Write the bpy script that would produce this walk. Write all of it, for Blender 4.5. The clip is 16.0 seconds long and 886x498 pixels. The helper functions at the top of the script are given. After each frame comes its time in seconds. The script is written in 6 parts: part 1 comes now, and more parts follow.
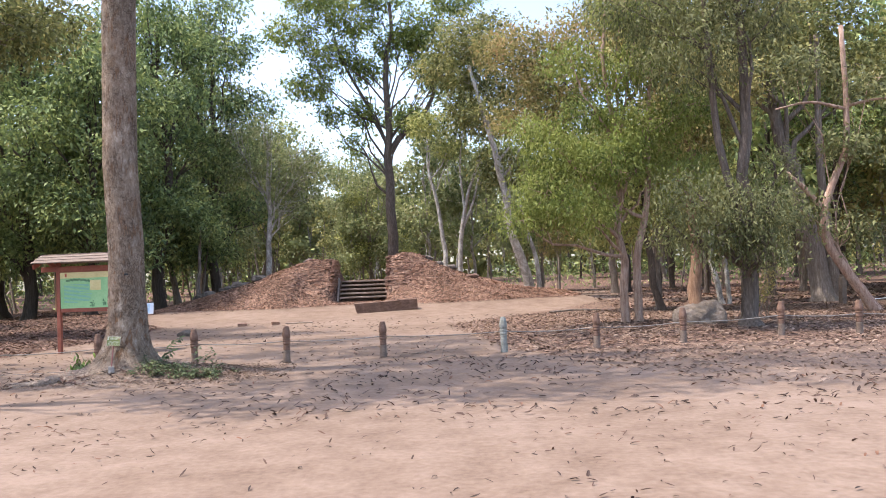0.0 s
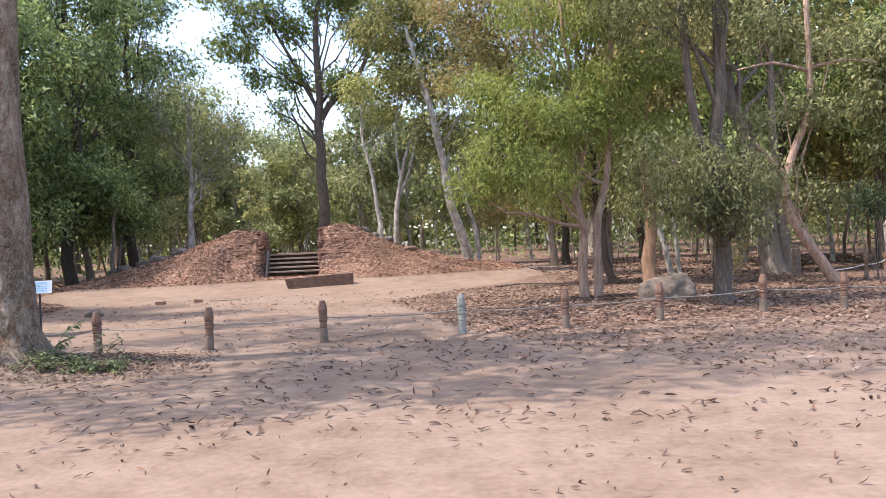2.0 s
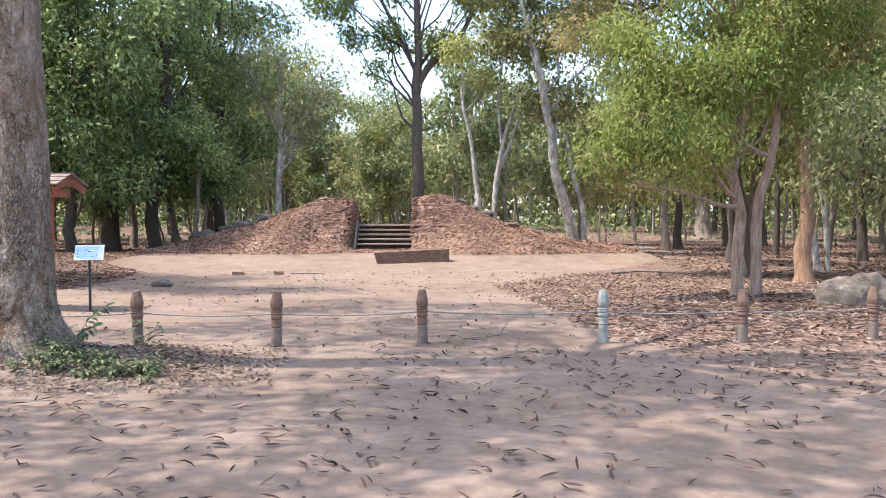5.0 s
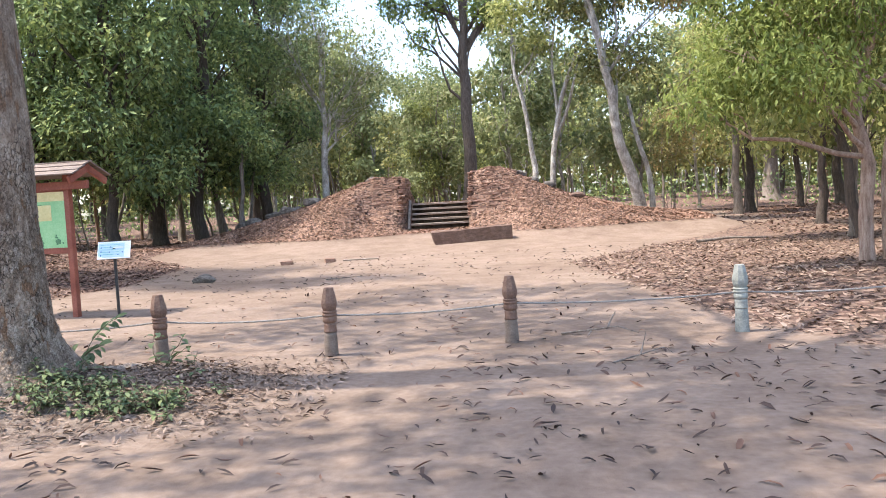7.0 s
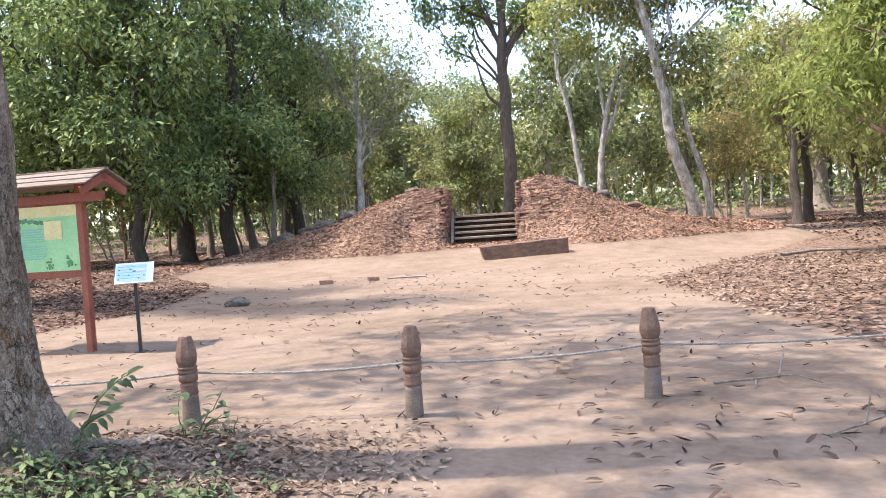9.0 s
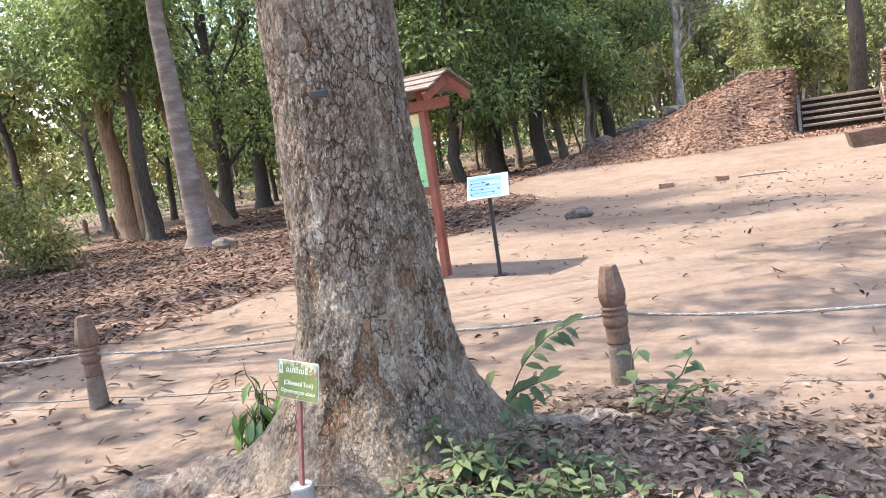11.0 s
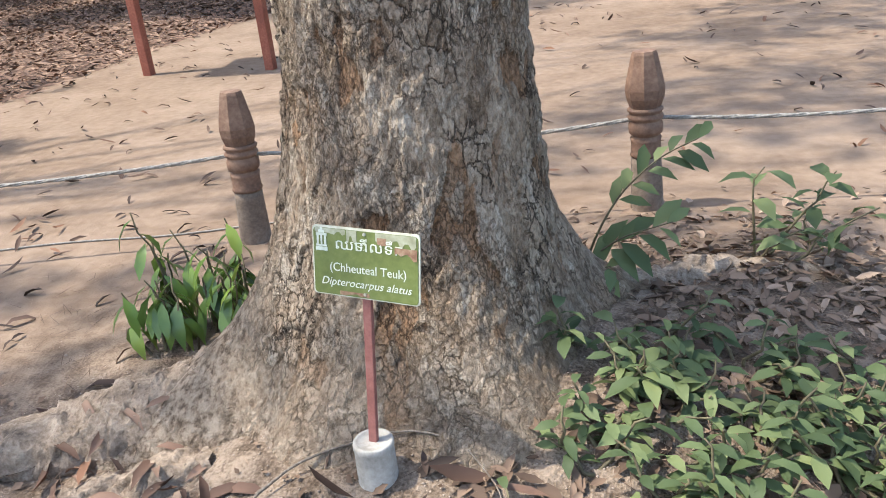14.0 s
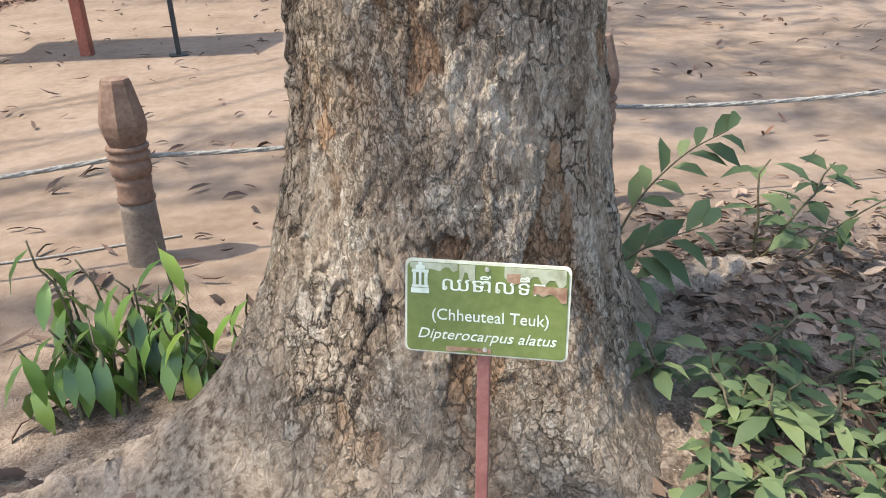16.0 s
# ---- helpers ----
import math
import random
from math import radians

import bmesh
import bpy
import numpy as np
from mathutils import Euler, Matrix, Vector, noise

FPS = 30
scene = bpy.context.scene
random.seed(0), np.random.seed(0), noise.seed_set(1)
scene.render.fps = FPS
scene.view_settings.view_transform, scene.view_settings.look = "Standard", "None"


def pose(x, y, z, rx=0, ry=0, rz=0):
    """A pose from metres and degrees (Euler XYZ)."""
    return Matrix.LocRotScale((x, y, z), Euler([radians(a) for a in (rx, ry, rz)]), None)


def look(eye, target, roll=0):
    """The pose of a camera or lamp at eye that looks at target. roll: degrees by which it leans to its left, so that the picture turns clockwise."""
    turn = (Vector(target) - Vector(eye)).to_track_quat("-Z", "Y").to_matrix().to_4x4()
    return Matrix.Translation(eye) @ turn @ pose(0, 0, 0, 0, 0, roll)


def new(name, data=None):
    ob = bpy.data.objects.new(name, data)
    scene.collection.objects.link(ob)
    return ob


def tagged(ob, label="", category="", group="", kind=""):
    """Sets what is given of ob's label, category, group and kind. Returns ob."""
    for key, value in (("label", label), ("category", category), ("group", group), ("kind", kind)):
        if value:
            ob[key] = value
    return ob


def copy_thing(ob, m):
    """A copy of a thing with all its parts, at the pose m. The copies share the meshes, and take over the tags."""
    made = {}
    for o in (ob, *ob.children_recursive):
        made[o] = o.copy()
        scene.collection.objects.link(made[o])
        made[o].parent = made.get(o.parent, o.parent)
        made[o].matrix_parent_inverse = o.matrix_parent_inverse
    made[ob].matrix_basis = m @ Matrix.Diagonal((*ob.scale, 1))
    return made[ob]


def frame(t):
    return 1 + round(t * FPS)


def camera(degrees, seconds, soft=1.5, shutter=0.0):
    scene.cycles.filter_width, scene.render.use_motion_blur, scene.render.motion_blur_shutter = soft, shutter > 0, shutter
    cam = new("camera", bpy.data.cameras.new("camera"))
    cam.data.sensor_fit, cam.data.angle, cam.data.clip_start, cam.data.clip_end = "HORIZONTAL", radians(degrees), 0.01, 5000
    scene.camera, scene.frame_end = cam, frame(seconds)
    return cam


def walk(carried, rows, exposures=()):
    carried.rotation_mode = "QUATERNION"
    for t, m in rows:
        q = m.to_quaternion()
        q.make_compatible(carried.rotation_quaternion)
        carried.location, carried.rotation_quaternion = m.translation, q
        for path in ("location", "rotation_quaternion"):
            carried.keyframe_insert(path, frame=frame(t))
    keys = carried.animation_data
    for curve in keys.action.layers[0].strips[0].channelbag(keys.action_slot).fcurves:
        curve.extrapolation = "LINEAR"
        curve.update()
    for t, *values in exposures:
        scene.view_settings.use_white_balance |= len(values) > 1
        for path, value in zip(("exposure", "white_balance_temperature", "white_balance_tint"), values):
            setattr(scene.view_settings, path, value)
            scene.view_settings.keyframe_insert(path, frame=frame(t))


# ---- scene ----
cam = camera(56.7, 16.0, 0.9)
PATH = [
    (0, (0.667, 0.054, 1.519), (0.6, 2.052, 1.582), -2.2),
    (0.5, (0.448, 0.572, 1.534), (0.321, 2.567, 1.59), -2.9),
    (1, (0.342, 0.931, 1.491), (0.32, 2.931, 1.498), -3.2),
    (1.5, (0.322, 1.592, 1.519), (0.287, 3.592, 1.545), -2.8),
    (2, (0.251, 2.083, 1.508), (0.355, 4.08, 1.498), -2.4),
    (2.5, (0.246, 2.596, 1.527), (0.427, 4.587, 1.569), -0.9),
    (3, (0.15, 3.249, 1.548), (0.31, 5.242, 1.608), 0.5),
    (3.5, (0.13, 3.705, 1.503), (0.371, 5.689, 1.58), 0.8),
    (4, (0.105, 4.287, 1.538), (0.317, 6.276, 1.542), 0.1),
    (4.5, (-0.03, 4.764, 1.518), (0.119, 6.757, 1.451), -0.8),
    (5, (-0.228, 5.33, 1.537), (-0.338, 7.326, 1.47), 0.1),
    (5.2, (-0.325, 5.565, 1.539), (-0.521, 7.554, 1.469), 0.8),
    (7.5, (-0.866, 7.865, 1.452), (-1.083, 9.849, 1.33), -3.6),
    (8, (-1.067, 8.343, 1.475), (-1.252, 10.333, 1.387), -3.1),
    (10.3, (-2.519, 10.311, 1.445), (-3.171, 12.2, 1.347), -6.5),
    (10.5, (-2.648, 10.422, 1.439), (-3.376, 12.281, 1.318), -7.3),
    (11, (-3.077, 10.744, 1.435), (-4.05, 12.476, 1.204), -8.5),
    (11.5, (-3.54, 10.945, 1.39), (-4.554, 12.639, 1.067), -7.9),
    (12, (-3.817, 11.132, 1.413), (-4.878, 12.793, 1.072), -8.1),
    (12.5, (-4.074, 11.346, 1.412), (-5.049, 13.034, 0.964), -6.7),
    (13, (-4.311, 11.399, 1.378), (-4.953, 13.174, 0.719), -5.0),
    (13.5, (-4.481, 11.466, 1.329), (-4.896, 13.26, 0.549), -4.7),
    (14, (-4.642, 11.651, 1.327), (-5.04, 13.449, 0.547), -6.2),
    (14.5, (-4.779, 11.737, 1.305), (-5.077, 13.542, 0.496), -5.3),
    (15, (-4.996, 11.764, 1.281), (-5.074, 13.565, 0.413), -3.8),
    (15.5, (-5.153, 11.908, 1.261), (-5.116, 13.706, 0.387), -3.6),
    (16, (-5.25, 12.04, 1.262), (-5.16, 13.856, 0.426), -2.8),
]
EXPOSURES = [(0, 1.68, 6450, 14), (3, 1.8, 6450, 13), (5, 1.98, 6200, 10), (8, 2.08, 6300, 9), (10.5, 2.24, 6400, 9), (11.5, 2.3, 6350, 6), (12.5, 2.25, 6400, 6), (13.5, 1.84, 6450, 4), (14.5, 1.9, 6450, 4), (16, 1.86, 6450, 3)]
walk(cam, [(t, look(eye, target, roll)) for t, eye, target, roll in PATH], EXPOSURES)

# ---- world and sun ----
SUN_FROM = Vector((-0.985, -0.12, 0)).normalized()
SUN_HEIGHT = radians(63)
world = bpy.data.worlds.new("sky")
world.use_nodes = True
scene.world = world
wn = world.node_tree
sky = wn.nodes.new("ShaderNodeTexSky")
sky.sky_type = "NISHITA"
sky.sun_disc = False
sky.sun_elevation = SUN_HEIGHT
sky.sun_rotation = math.atan2(SUN_FROM.x, SUN_FROM.y)
sky.air_density, sky.dust_density, sky.ozone_density = 1.0, 2.2, 1.0
wn.links.new(sky.outputs[0], wn.nodes["Background"].inputs[0])
wn.nodes["Background"].inputs[1].default_value = 0.15
sun = new("sun", bpy.data.lights.new("sun", "SUN"))
sun.data.energy, sun.data.angle, sun.data.color = 2.05, radians(0.6), (1.0, 0.93, 0.84)
sun_at = SUN_FROM * math.cos(SUN_HEIGHT) + Vector((0, 0, math.sin(SUN_HEIGHT)))
sun.matrix_world = look(sun_at * 60, (0, 0, 0))


# ---- materials ----
def nodes_of(name):
    m = bpy.data.materials.new(name)
    m.use_nodes = True
    return m, m.node_tree.nodes, m.node_tree.links, m.node_tree.nodes["Principled BSDF"]


def ramp_of(ns, stops):
    r = ns.new("ShaderNodeValToRGB")
    e = r.color_ramp.elements
    while len(e) < len(stops):
        e.new(0.5)
    for k, (p, c) in enumerate(stops):
        e[k].position, e[k].color = p, (*c, 1)
    return r


def surface(name, dark, mid, light, size=4.0, rough=0.85, bump=0.4, stretch=(1, 1, 1), fine=40.0, depth=0.01, metal=0.0, space="Object"):
    """A worn surface with two scales of colour change and fine relief; sizes in features per metre."""
    m, ns, ln, bsdf = nodes_of(name)
    tc = ns.new("ShaderNodeTexCoord")
    mp = ns.new("ShaderNodeMapping")
    mp.inputs["Scale"].default_value = stretch
    ln.new(tc.outputs[space], mp.inputs[0])
    a, b = ns.new("ShaderNodeTexNoise"), ns.new("ShaderNodeTexNoise")
    for n, sc, det in ((a, size, 4), (b, fine, 5)):
        n.inputs["Scale"].default_value, n.inputs["Detail"].default_value, n.inputs["Roughness"].default_value = sc, det, 0.65
        ln.new(mp.outputs[0], n.inputs["Vector"])
    mix = ns.new("ShaderNodeMath")
    mix.operation = "MULTIPLY_ADD"
    mix.inputs[1].default_value = 0.45
    half = ns.new("ShaderNodeMath")
    half.operation = "MULTIPLY"
    half.inputs[1].default_value = 0.55
    ln.new(a.outputs[0], half.inputs[0])
    ln.new(b.outputs[0], mix.inputs[0])
    ln.new(half.outputs[0], mix.inputs[2])
    r = ramp_of(ns, ((0.36, dark), (0.5, mid), (0.64, light)))
    ln.new(mix.outputs[0], r.inputs[0])
    ln.new(r.outputs[0], bsdf.inputs["Base Color"])
    bp = ns.new("ShaderNodeBump")
    bp.inputs["Strength"].default_value, bp.inputs["Distance"].default_value = bump, depth
    ln.new(mix.outputs[0], bp.inputs["Height"])
    ln.new(bp.outputs[0], bsdf.inputs["Normal"])
    bsdf.inputs["Roughness"].default_value, bsdf.inputs["Metallic"].default_value = rough, metal
    return m


def leaf_material(name, cols, through_light=0.3, rough=0.55):
    """Leaves whose colour changes from one leaf to the next and over each tree."""
    m, ns, ln, bsdf = nodes_of(name)
    geo = ns.new("ShaderNodeNewGeometry")
    tc = ns.new("ShaderNodeTexCoord")
    n = ns.new("ShaderNodeTexNoise")
    n.inputs["Scale"].default_value = 0.7
    ln.new(tc.outputs["Object"], n.inputs["Vector"])
    add = ns.new("ShaderNodeMath")
    add.operation = "MULTIPLY_ADD"
    add.inputs[1].default_value = 0.6
    sub = ns.new("ShaderNodeMath")
    sub.operation = "MULTIPLY_ADD"
    sub.inputs[1].default_value, sub.inputs[2].default_value = 1.2, -0.4
    ln.new(n.outputs[0], sub.inputs[0])
    ln.new(geo.outputs["Random Per Island"], add.inputs[0])
    ln.new(sub.outputs[0], add.inputs[2])
    r = ramp_of(ns, [(0.1 + 0.8 * k / (len(cols) - 1), c) for k, c in enumerate(cols)])
    ln.new(add.outputs[0], r.inputs[0])
    ln.new(r.outputs[0], bsdf.inputs["Base Color"])
    bsdf.inputs["Roughness"].default_value = rough
    bsdf.inputs["Specular IOR Level"].default_value = 0.5 if rough < 0.4 else 0.22
    tr = ns.new("ShaderNodeBsdfTranslucent")
    ln.new(r.outputs[0], tr.inputs[0])
    mx = ns.new("ShaderNodeMixShader")
    mx.inputs[0].default_value = through_light
    ln.new(bsdf.outputs[0], mx.inputs[1])
    ln.new(tr.outputs[0], mx.inputs[2])
    ln.new(mx.outputs[0], ns["Material Output"].inputs[0])
    return m


def ground_material():
    """Pinkish sand with dust and pebbles, going over into trodden leaf litter where the 'litter' value says so."""
    m, ns, ln, bsdf = nodes_of("sand_and_litter")
    tc = ns.new("ShaderNodeTexCoord")
    at = ns.new("ShaderNodeAttribute")
    at.attribute_name = "litter"

    def noise_at(scale, detail=4):
        n = ns.new("ShaderNodeTexNoise")
        n.inputs["Scale"].default_value, n.inputs["Detail"].default_value = scale, detail
        ln.new(tc.outputs["Object"], n.inputs["Vector"])
        return n

    def math_of(op, a, b=None, c=None):
        n = ns.new("ShaderNodeMath")
        n.operation = op
        for k, v in enumerate((a, b, c)):
            if v is None:
                continue
            if isinstance(v, (int, float)):
                n.inputs[k].default_value = v
            else:
                ln.new(v, n.inputs[k])
        return n.outputs[0]

    big, mid, fine, grit = noise_at(0.35), noise_at(2.2), noise_at(14.0), noise_at(110.0, 2)
    tone = math_of("ADD", math_of("MULTIPLY", big.outputs[0], 0.35), math_of("ADD", math_of("MULTIPLY", mid.outputs[0], 0.35), math_of("MULTIPLY", fine.outputs[0], 0.3)))
    sand = ramp_of(ns, ((0.36, (0.145, 0.098, 0.069)), (0.48, (0.197, 0.138, 0.101)), (0.6, (0.247, 0.18, 0.137))))
    ln.new(tone, sand.inputs[0])
    cell = ns.new("ShaderNodeTexVoronoi")
    cell.inputs["Scale"].default_value = 13.0
    warp = ns.new("ShaderNodeMixRGB")
    warp.blend_type = "ADD"
    warp.inputs[0].default_value = 0.12
    ln.new(tc.outputs["Object"], warp.inputs[1])
    ln.new(fine.outputs[1], warp.inputs[2])
    ln.new(warp.outputs[0], cell.inputs["Vector"])
    pick = ns.new("ShaderNodeSeparateColor")
    ln.new(cell.outputs["Color"], pick.inputs[0])
    leaf = ramp_of(ns, ((0.0, (0.042, 0.026, 0.02)), (0.35, (0.1, 0.06, 0.044)), (0.65, (0.165, 0.1, 0.073)), (1.0, (0.28, 0.19, 0.14))))
    ln.new(pick.outputs[0], leaf.inputs[0])
    mask = math_of("ADD", at.outputs["Fac"], math_of("MULTIPLY_ADD", mid.outputs[0], 0.7, -0.35))
    mask = math_of("ADD", mask, math_of("MULTIPLY_ADD", fine.outputs[0], 0.6, -0.3))
    edge = ramp_of(ns, ((0.42, (0, 0, 0)), (0.62, (1, 1, 1))))
    ln.new(mask, edge.inputs[0])
    mx = ns.new("ShaderNodeMixRGB")
    ln.new(edge.outputs[0], mx.inputs[0])
    ln.new(sand.outputs[0], mx.inputs[1])
    ln.new(leaf.outputs[0], mx.inputs[2])
    soil = ns.new("ShaderNodeAttribute")
    soil.attribute_name = "soil"
    earth = ramp_of(ns, ((0.38, (0.075, 0.053, 0.039)), (0.48, (0.16, 0.118, 0.089)), (0.58, (0.262, 0.202, 0.158))))
    ln.new(math_of("ADD", math_of("MULTIPLY", fine.outputs[0], 0.6), math_of("MULTIPLY", grit.outputs[0], 0.4)), earth.inputs[0])
    mx2 = ns.new("ShaderNodeMixRGB")
    ln.new(soil.outputs["Fac"], mx2.inputs[0])
    ln.new(mx.outputs[0], mx2.inputs[1])
    ln.new(earth.outputs[0], mx2.inputs[2])
    ln.new(mx2.outputs[0], bsdf.inputs["Base Color"])
    relief = math_of("ADD", math_of("MULTIPLY", fine.outputs[0], 0.6), math_of("MULTIPLY", grit.outputs[0], 0.12))
    relief = math_of("ADD", relief, math_of("MULTIPLY", math_of("MULTIPLY", pick.outputs[1], edge.outputs[0]), 0.8))
    relief = math_of("ADD", relief, math_of("MULTIPLY", mid.outputs[0], 1.3))
    relief = math_of("ADD", relief, math_of("MULTIPLY", soil.outputs["Fac"], math_of("ADD", math_of("MULTIPLY", fine.outputs[0], 1.2), math_of("MULTIPLY", grit.outputs[0], 0.7))))
    bp = ns.new("ShaderNodeBump")
    bp.inputs["Strength"].default_value, bp.inputs["Distance"].default_value = 0.55, 0.03
    ln.new(relief, bp.inputs["Height"])
    ln.new(bp.outputs[0], bsdf.inputs["Normal"])
    bsdf.inputs["Roughness"].default_value = 0.95
    bsdf.inputs["Specular IOR Level"].default_value = 0.15
    return m


def big_bark_material():
    """Grey-brown flaking bark: plates of differing tone, dark fissures, ochre scars and pale crust."""
    m, ns, ln, bsdf = nodes_of("flaking_bark")
    tc = ns.new("ShaderNodeTexCoord")
    mp = ns.new("ShaderNodeMapping")
    mp.inputs["Scale"].default_value = (1, 1, 0.6)
    ln.new(tc.outputs["Object"], mp.inputs[0])
    fissure = ns.new("ShaderNodeAttribute")
    fissure.attribute_name = "fissure"

    def noise_at(scale, detail=5, rough=0.7):
        n = ns.new("ShaderNodeTexNoise")
        n.inputs["Scale"].default_value, n.inputs["Detail"].default_value, n.inputs["Roughness"].default_value = scale, detail, rough
        ln.new(mp.outputs[0], n.inputs["Vector"])
        return n

    def mixed(kind, fac, one, two):
        n = ns.new("ShaderNodeMixRGB")
        n.blend_type = kind
        for k, v in enumerate((fac, one, two)):
            if isinstance(v, (int, float, tuple)):
                n.inputs[k].default_value = v
            else:
                ln.new(v, n.inputs[k])
        return n.outputs[0]

    a, b, c, e, g = noise_at(12.0), noise_at(3.4, 5), noise_at(85.0, 5), noise_at(5.0, 6), noise_at(40.0)

    def shifted(src, amount, tex):
        """Moves the pattern to and fro by a noise."""
        n = ns.new("ShaderNodeVectorMath")
        n.operation = "SUBTRACT"
        ln.new(tex.outputs[1], n.inputs[0])
        n.inputs[1].default_value = (0.5, 0.5, 0.5)
        m2 = ns.new("ShaderNodeVectorMath")
        m2.operation = "MULTIPLY_ADD"
        ln.new(n.outputs[0], m2.inputs[0])
        m2.inputs[1].default_value = (amount, amount, amount)
        ln.new(src, m2.inputs[2])
        return m2.outputs[0]

    warp = shifted(shifted(mp.outputs[0], 0.07, a), 0.022, g)

    def cells(scale, feature="F1"):
        n = ns.new("ShaderNodeTexVoronoi")
        n.feature = feature
        n.inputs["Scale"].default_value = scale
        ln.new(warp, n.inputs["Vector"])
        return n

    def calc(op, x, y, z=0.0):
        n = ns.new("ShaderNodeMath")
        n.operation = op
        for k, v in enumerate((x, y, z)):
            if isinstance(v, (int, float)):
                n.inputs[k].default_value = v
            else:
                ln.new(v, n.inputs[k])
        return n.outputs[0]

    def rimmed(scale, wide):
        r = ramp_of(ns, ((0.0, (1, 1, 1)), (wide, (0, 0, 0))))
        ln.new(cells(scale, "DISTANCE_TO_EDGE").outputs["Distance"], r.inputs[0])
        return r.outputs[0]

    def masked(tex, lo, hi):
        r = ramp_of(ns, ((lo, (0, 0, 0)), (hi, (1, 1, 1))))
        ln.new(tex.outputs[0], r.inputs[0])
        return r.outputs[0]

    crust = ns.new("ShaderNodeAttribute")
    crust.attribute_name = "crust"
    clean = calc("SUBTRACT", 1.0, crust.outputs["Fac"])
    def tone_of(scale):
        n = ns.new("ShaderNodeSeparateColor")
        ln.new(cells(scale).outputs["Color"], n.inputs[0])
        return n.outputs[0]

    flake, chip = tone_of(27.0), tone_of(72.0)
    crack = calc("MULTIPLY", rimmed(27.0, 0.075), masked(e, 0.45, 0.55))
    split = calc("MULTIPLY", calc("MULTIPLY", rimmed(72.0, 0.11), clean), masked(b, 0.4, 0.55))
    plate, bare = ns.new("ShaderNodeAttribute"), ns.new("ShaderNodeAttribute")
    plate.attribute_name, bare.attribute_name = "plate", "bare"
    tone = calc("MULTIPLY_ADD", plate.outputs["Fac"], 0.2, calc("MULTIPLY_ADD", flake, 0.17, calc("MULTIPLY_ADD", chip, 0.13, calc("MULTIPLY_ADD", a.outputs[0], 0.6, -0.05))))
    base = ramp_of(ns, ((0.26, (0.23, 0.16, 0.112)), (0.42, (0.4, 0.296, 0.216)), (0.58, (0.53, 0.416, 0.318)), (0.76, (0.7, 0.595, 0.49))))
    ln.new(tone, base.inputs[0])
    col = mixed("MIX", calc("MULTIPLY", bare.outputs["Fac"], 0.75), base.outputs[0], (0.4, 0.225, 0.125, 1))
    col = mixed("MIX", calc("MULTIPLY", masked(b, 0.56, 0.66), 0.45), col, (0.44, 0.285, 0.17, 1))
    fine = ramp_of(ns, ((0.36, (0.5, 0.47, 0.44)), (0.48, (0.96, 0.95, 0.94)), (0.62, (1.12, 1.11, 1.1))))
    ln.new(c.outputs[0], fine.inputs[0])
    col = mixed("MULTIPLY", 0.75, col, fine.outputs[0])
    col = mixed("MIX", calc("MULTIPLY", split, 0.6), col, (0.11, 0.076, 0.055, 1))
    col = mixed("MIX", calc("MULTIPLY", calc("MULTIPLY", crack, clean), 0.85), col, (0.045, 0.031, 0.024, 1))
    col = mixed("MIX", calc("MULTIPLY", fissure.outputs["Fac"], 0.6), col, (0.06, 0.042, 0.032, 1))
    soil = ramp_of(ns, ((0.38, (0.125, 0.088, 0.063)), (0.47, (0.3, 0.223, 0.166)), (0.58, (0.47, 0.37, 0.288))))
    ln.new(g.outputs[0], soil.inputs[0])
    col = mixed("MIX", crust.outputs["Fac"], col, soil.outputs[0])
    ln.new(col, bsdf.inputs["Base Color"])
    h = calc("MULTIPLY_ADD", flake, 0.9, calc("MULTIPLY_ADD", chip, 0.6, calc("MULTIPLY_ADD", g.outputs[0], 0.9, calc("MULTIPLY", c.outputs[0], 0.9))))
    h = calc("MULTIPLY_ADD", crack, -1.2, calc("MULTIPLY_ADD", split, -0.5, h))
    bp = ns.new("ShaderNodeBump")
    bp.inputs["Strength"].default_value, bp.inputs["Distance"].default_value = 1.0, 0.026
    ln.new(h, bp.inputs["Height"])
    ln.new(bp.outputs[0], bsdf.inputs["Normal"])
    bsdf.inputs["Roughness"].default_value = 0.95
    bsdf.inputs["Specular IOR Level"].default_value = 0.2
    return m


SAND = ground_material()
BARK = big_bark_material()
BARK_GREY = surface("grey_bark", (0.09, 0.07, 0.055), (0.19, 0.15, 0.12), (0.32, 0.27, 0.22), 3, 0.95, 0.7, (6, 6, 1), 30, 0.02)
BARK_DARK = surface("dark_bark", (0.035, 0.027, 0.022), (0.075, 0.056, 0.043), (0.13, 0.1, 0.08), 3, 0.95, 0.7, (6, 6, 1), 30, 0.02)
BARK_BROWN = surface("red_brown_bark", (0.13, 0.075, 0.045), (0.24, 0.14, 0.085), (0.36, 0.24, 0.16), 3, 0.95, 0.7, (6, 6, 1), 30, 0.02)
BARK_PALE = surface("pale_mottled_bark", (0.1, 0.082, 0.068), (0.34, 0.305, 0.26), (0.66, 0.62, 0.56), 2.6, 0.9, 0.5, (2, 2, 1), 24, 0.015)
LEAF_DARK = leaf_material("dark_green_leaf", ((0.068, 0.097, 0.043), (0.152, 0.205, 0.083), (0.267, 0.340, 0.123), (0.501, 0.538, 0.195)), 0.32)
LEAF_MID = leaf_material("mid_green_leaf", ((0.085, 0.094, 0.037), (0.166, 0.177, 0.065), (0.272, 0.274, 0.095), (0.449, 0.387, 0.150)), 0.42)
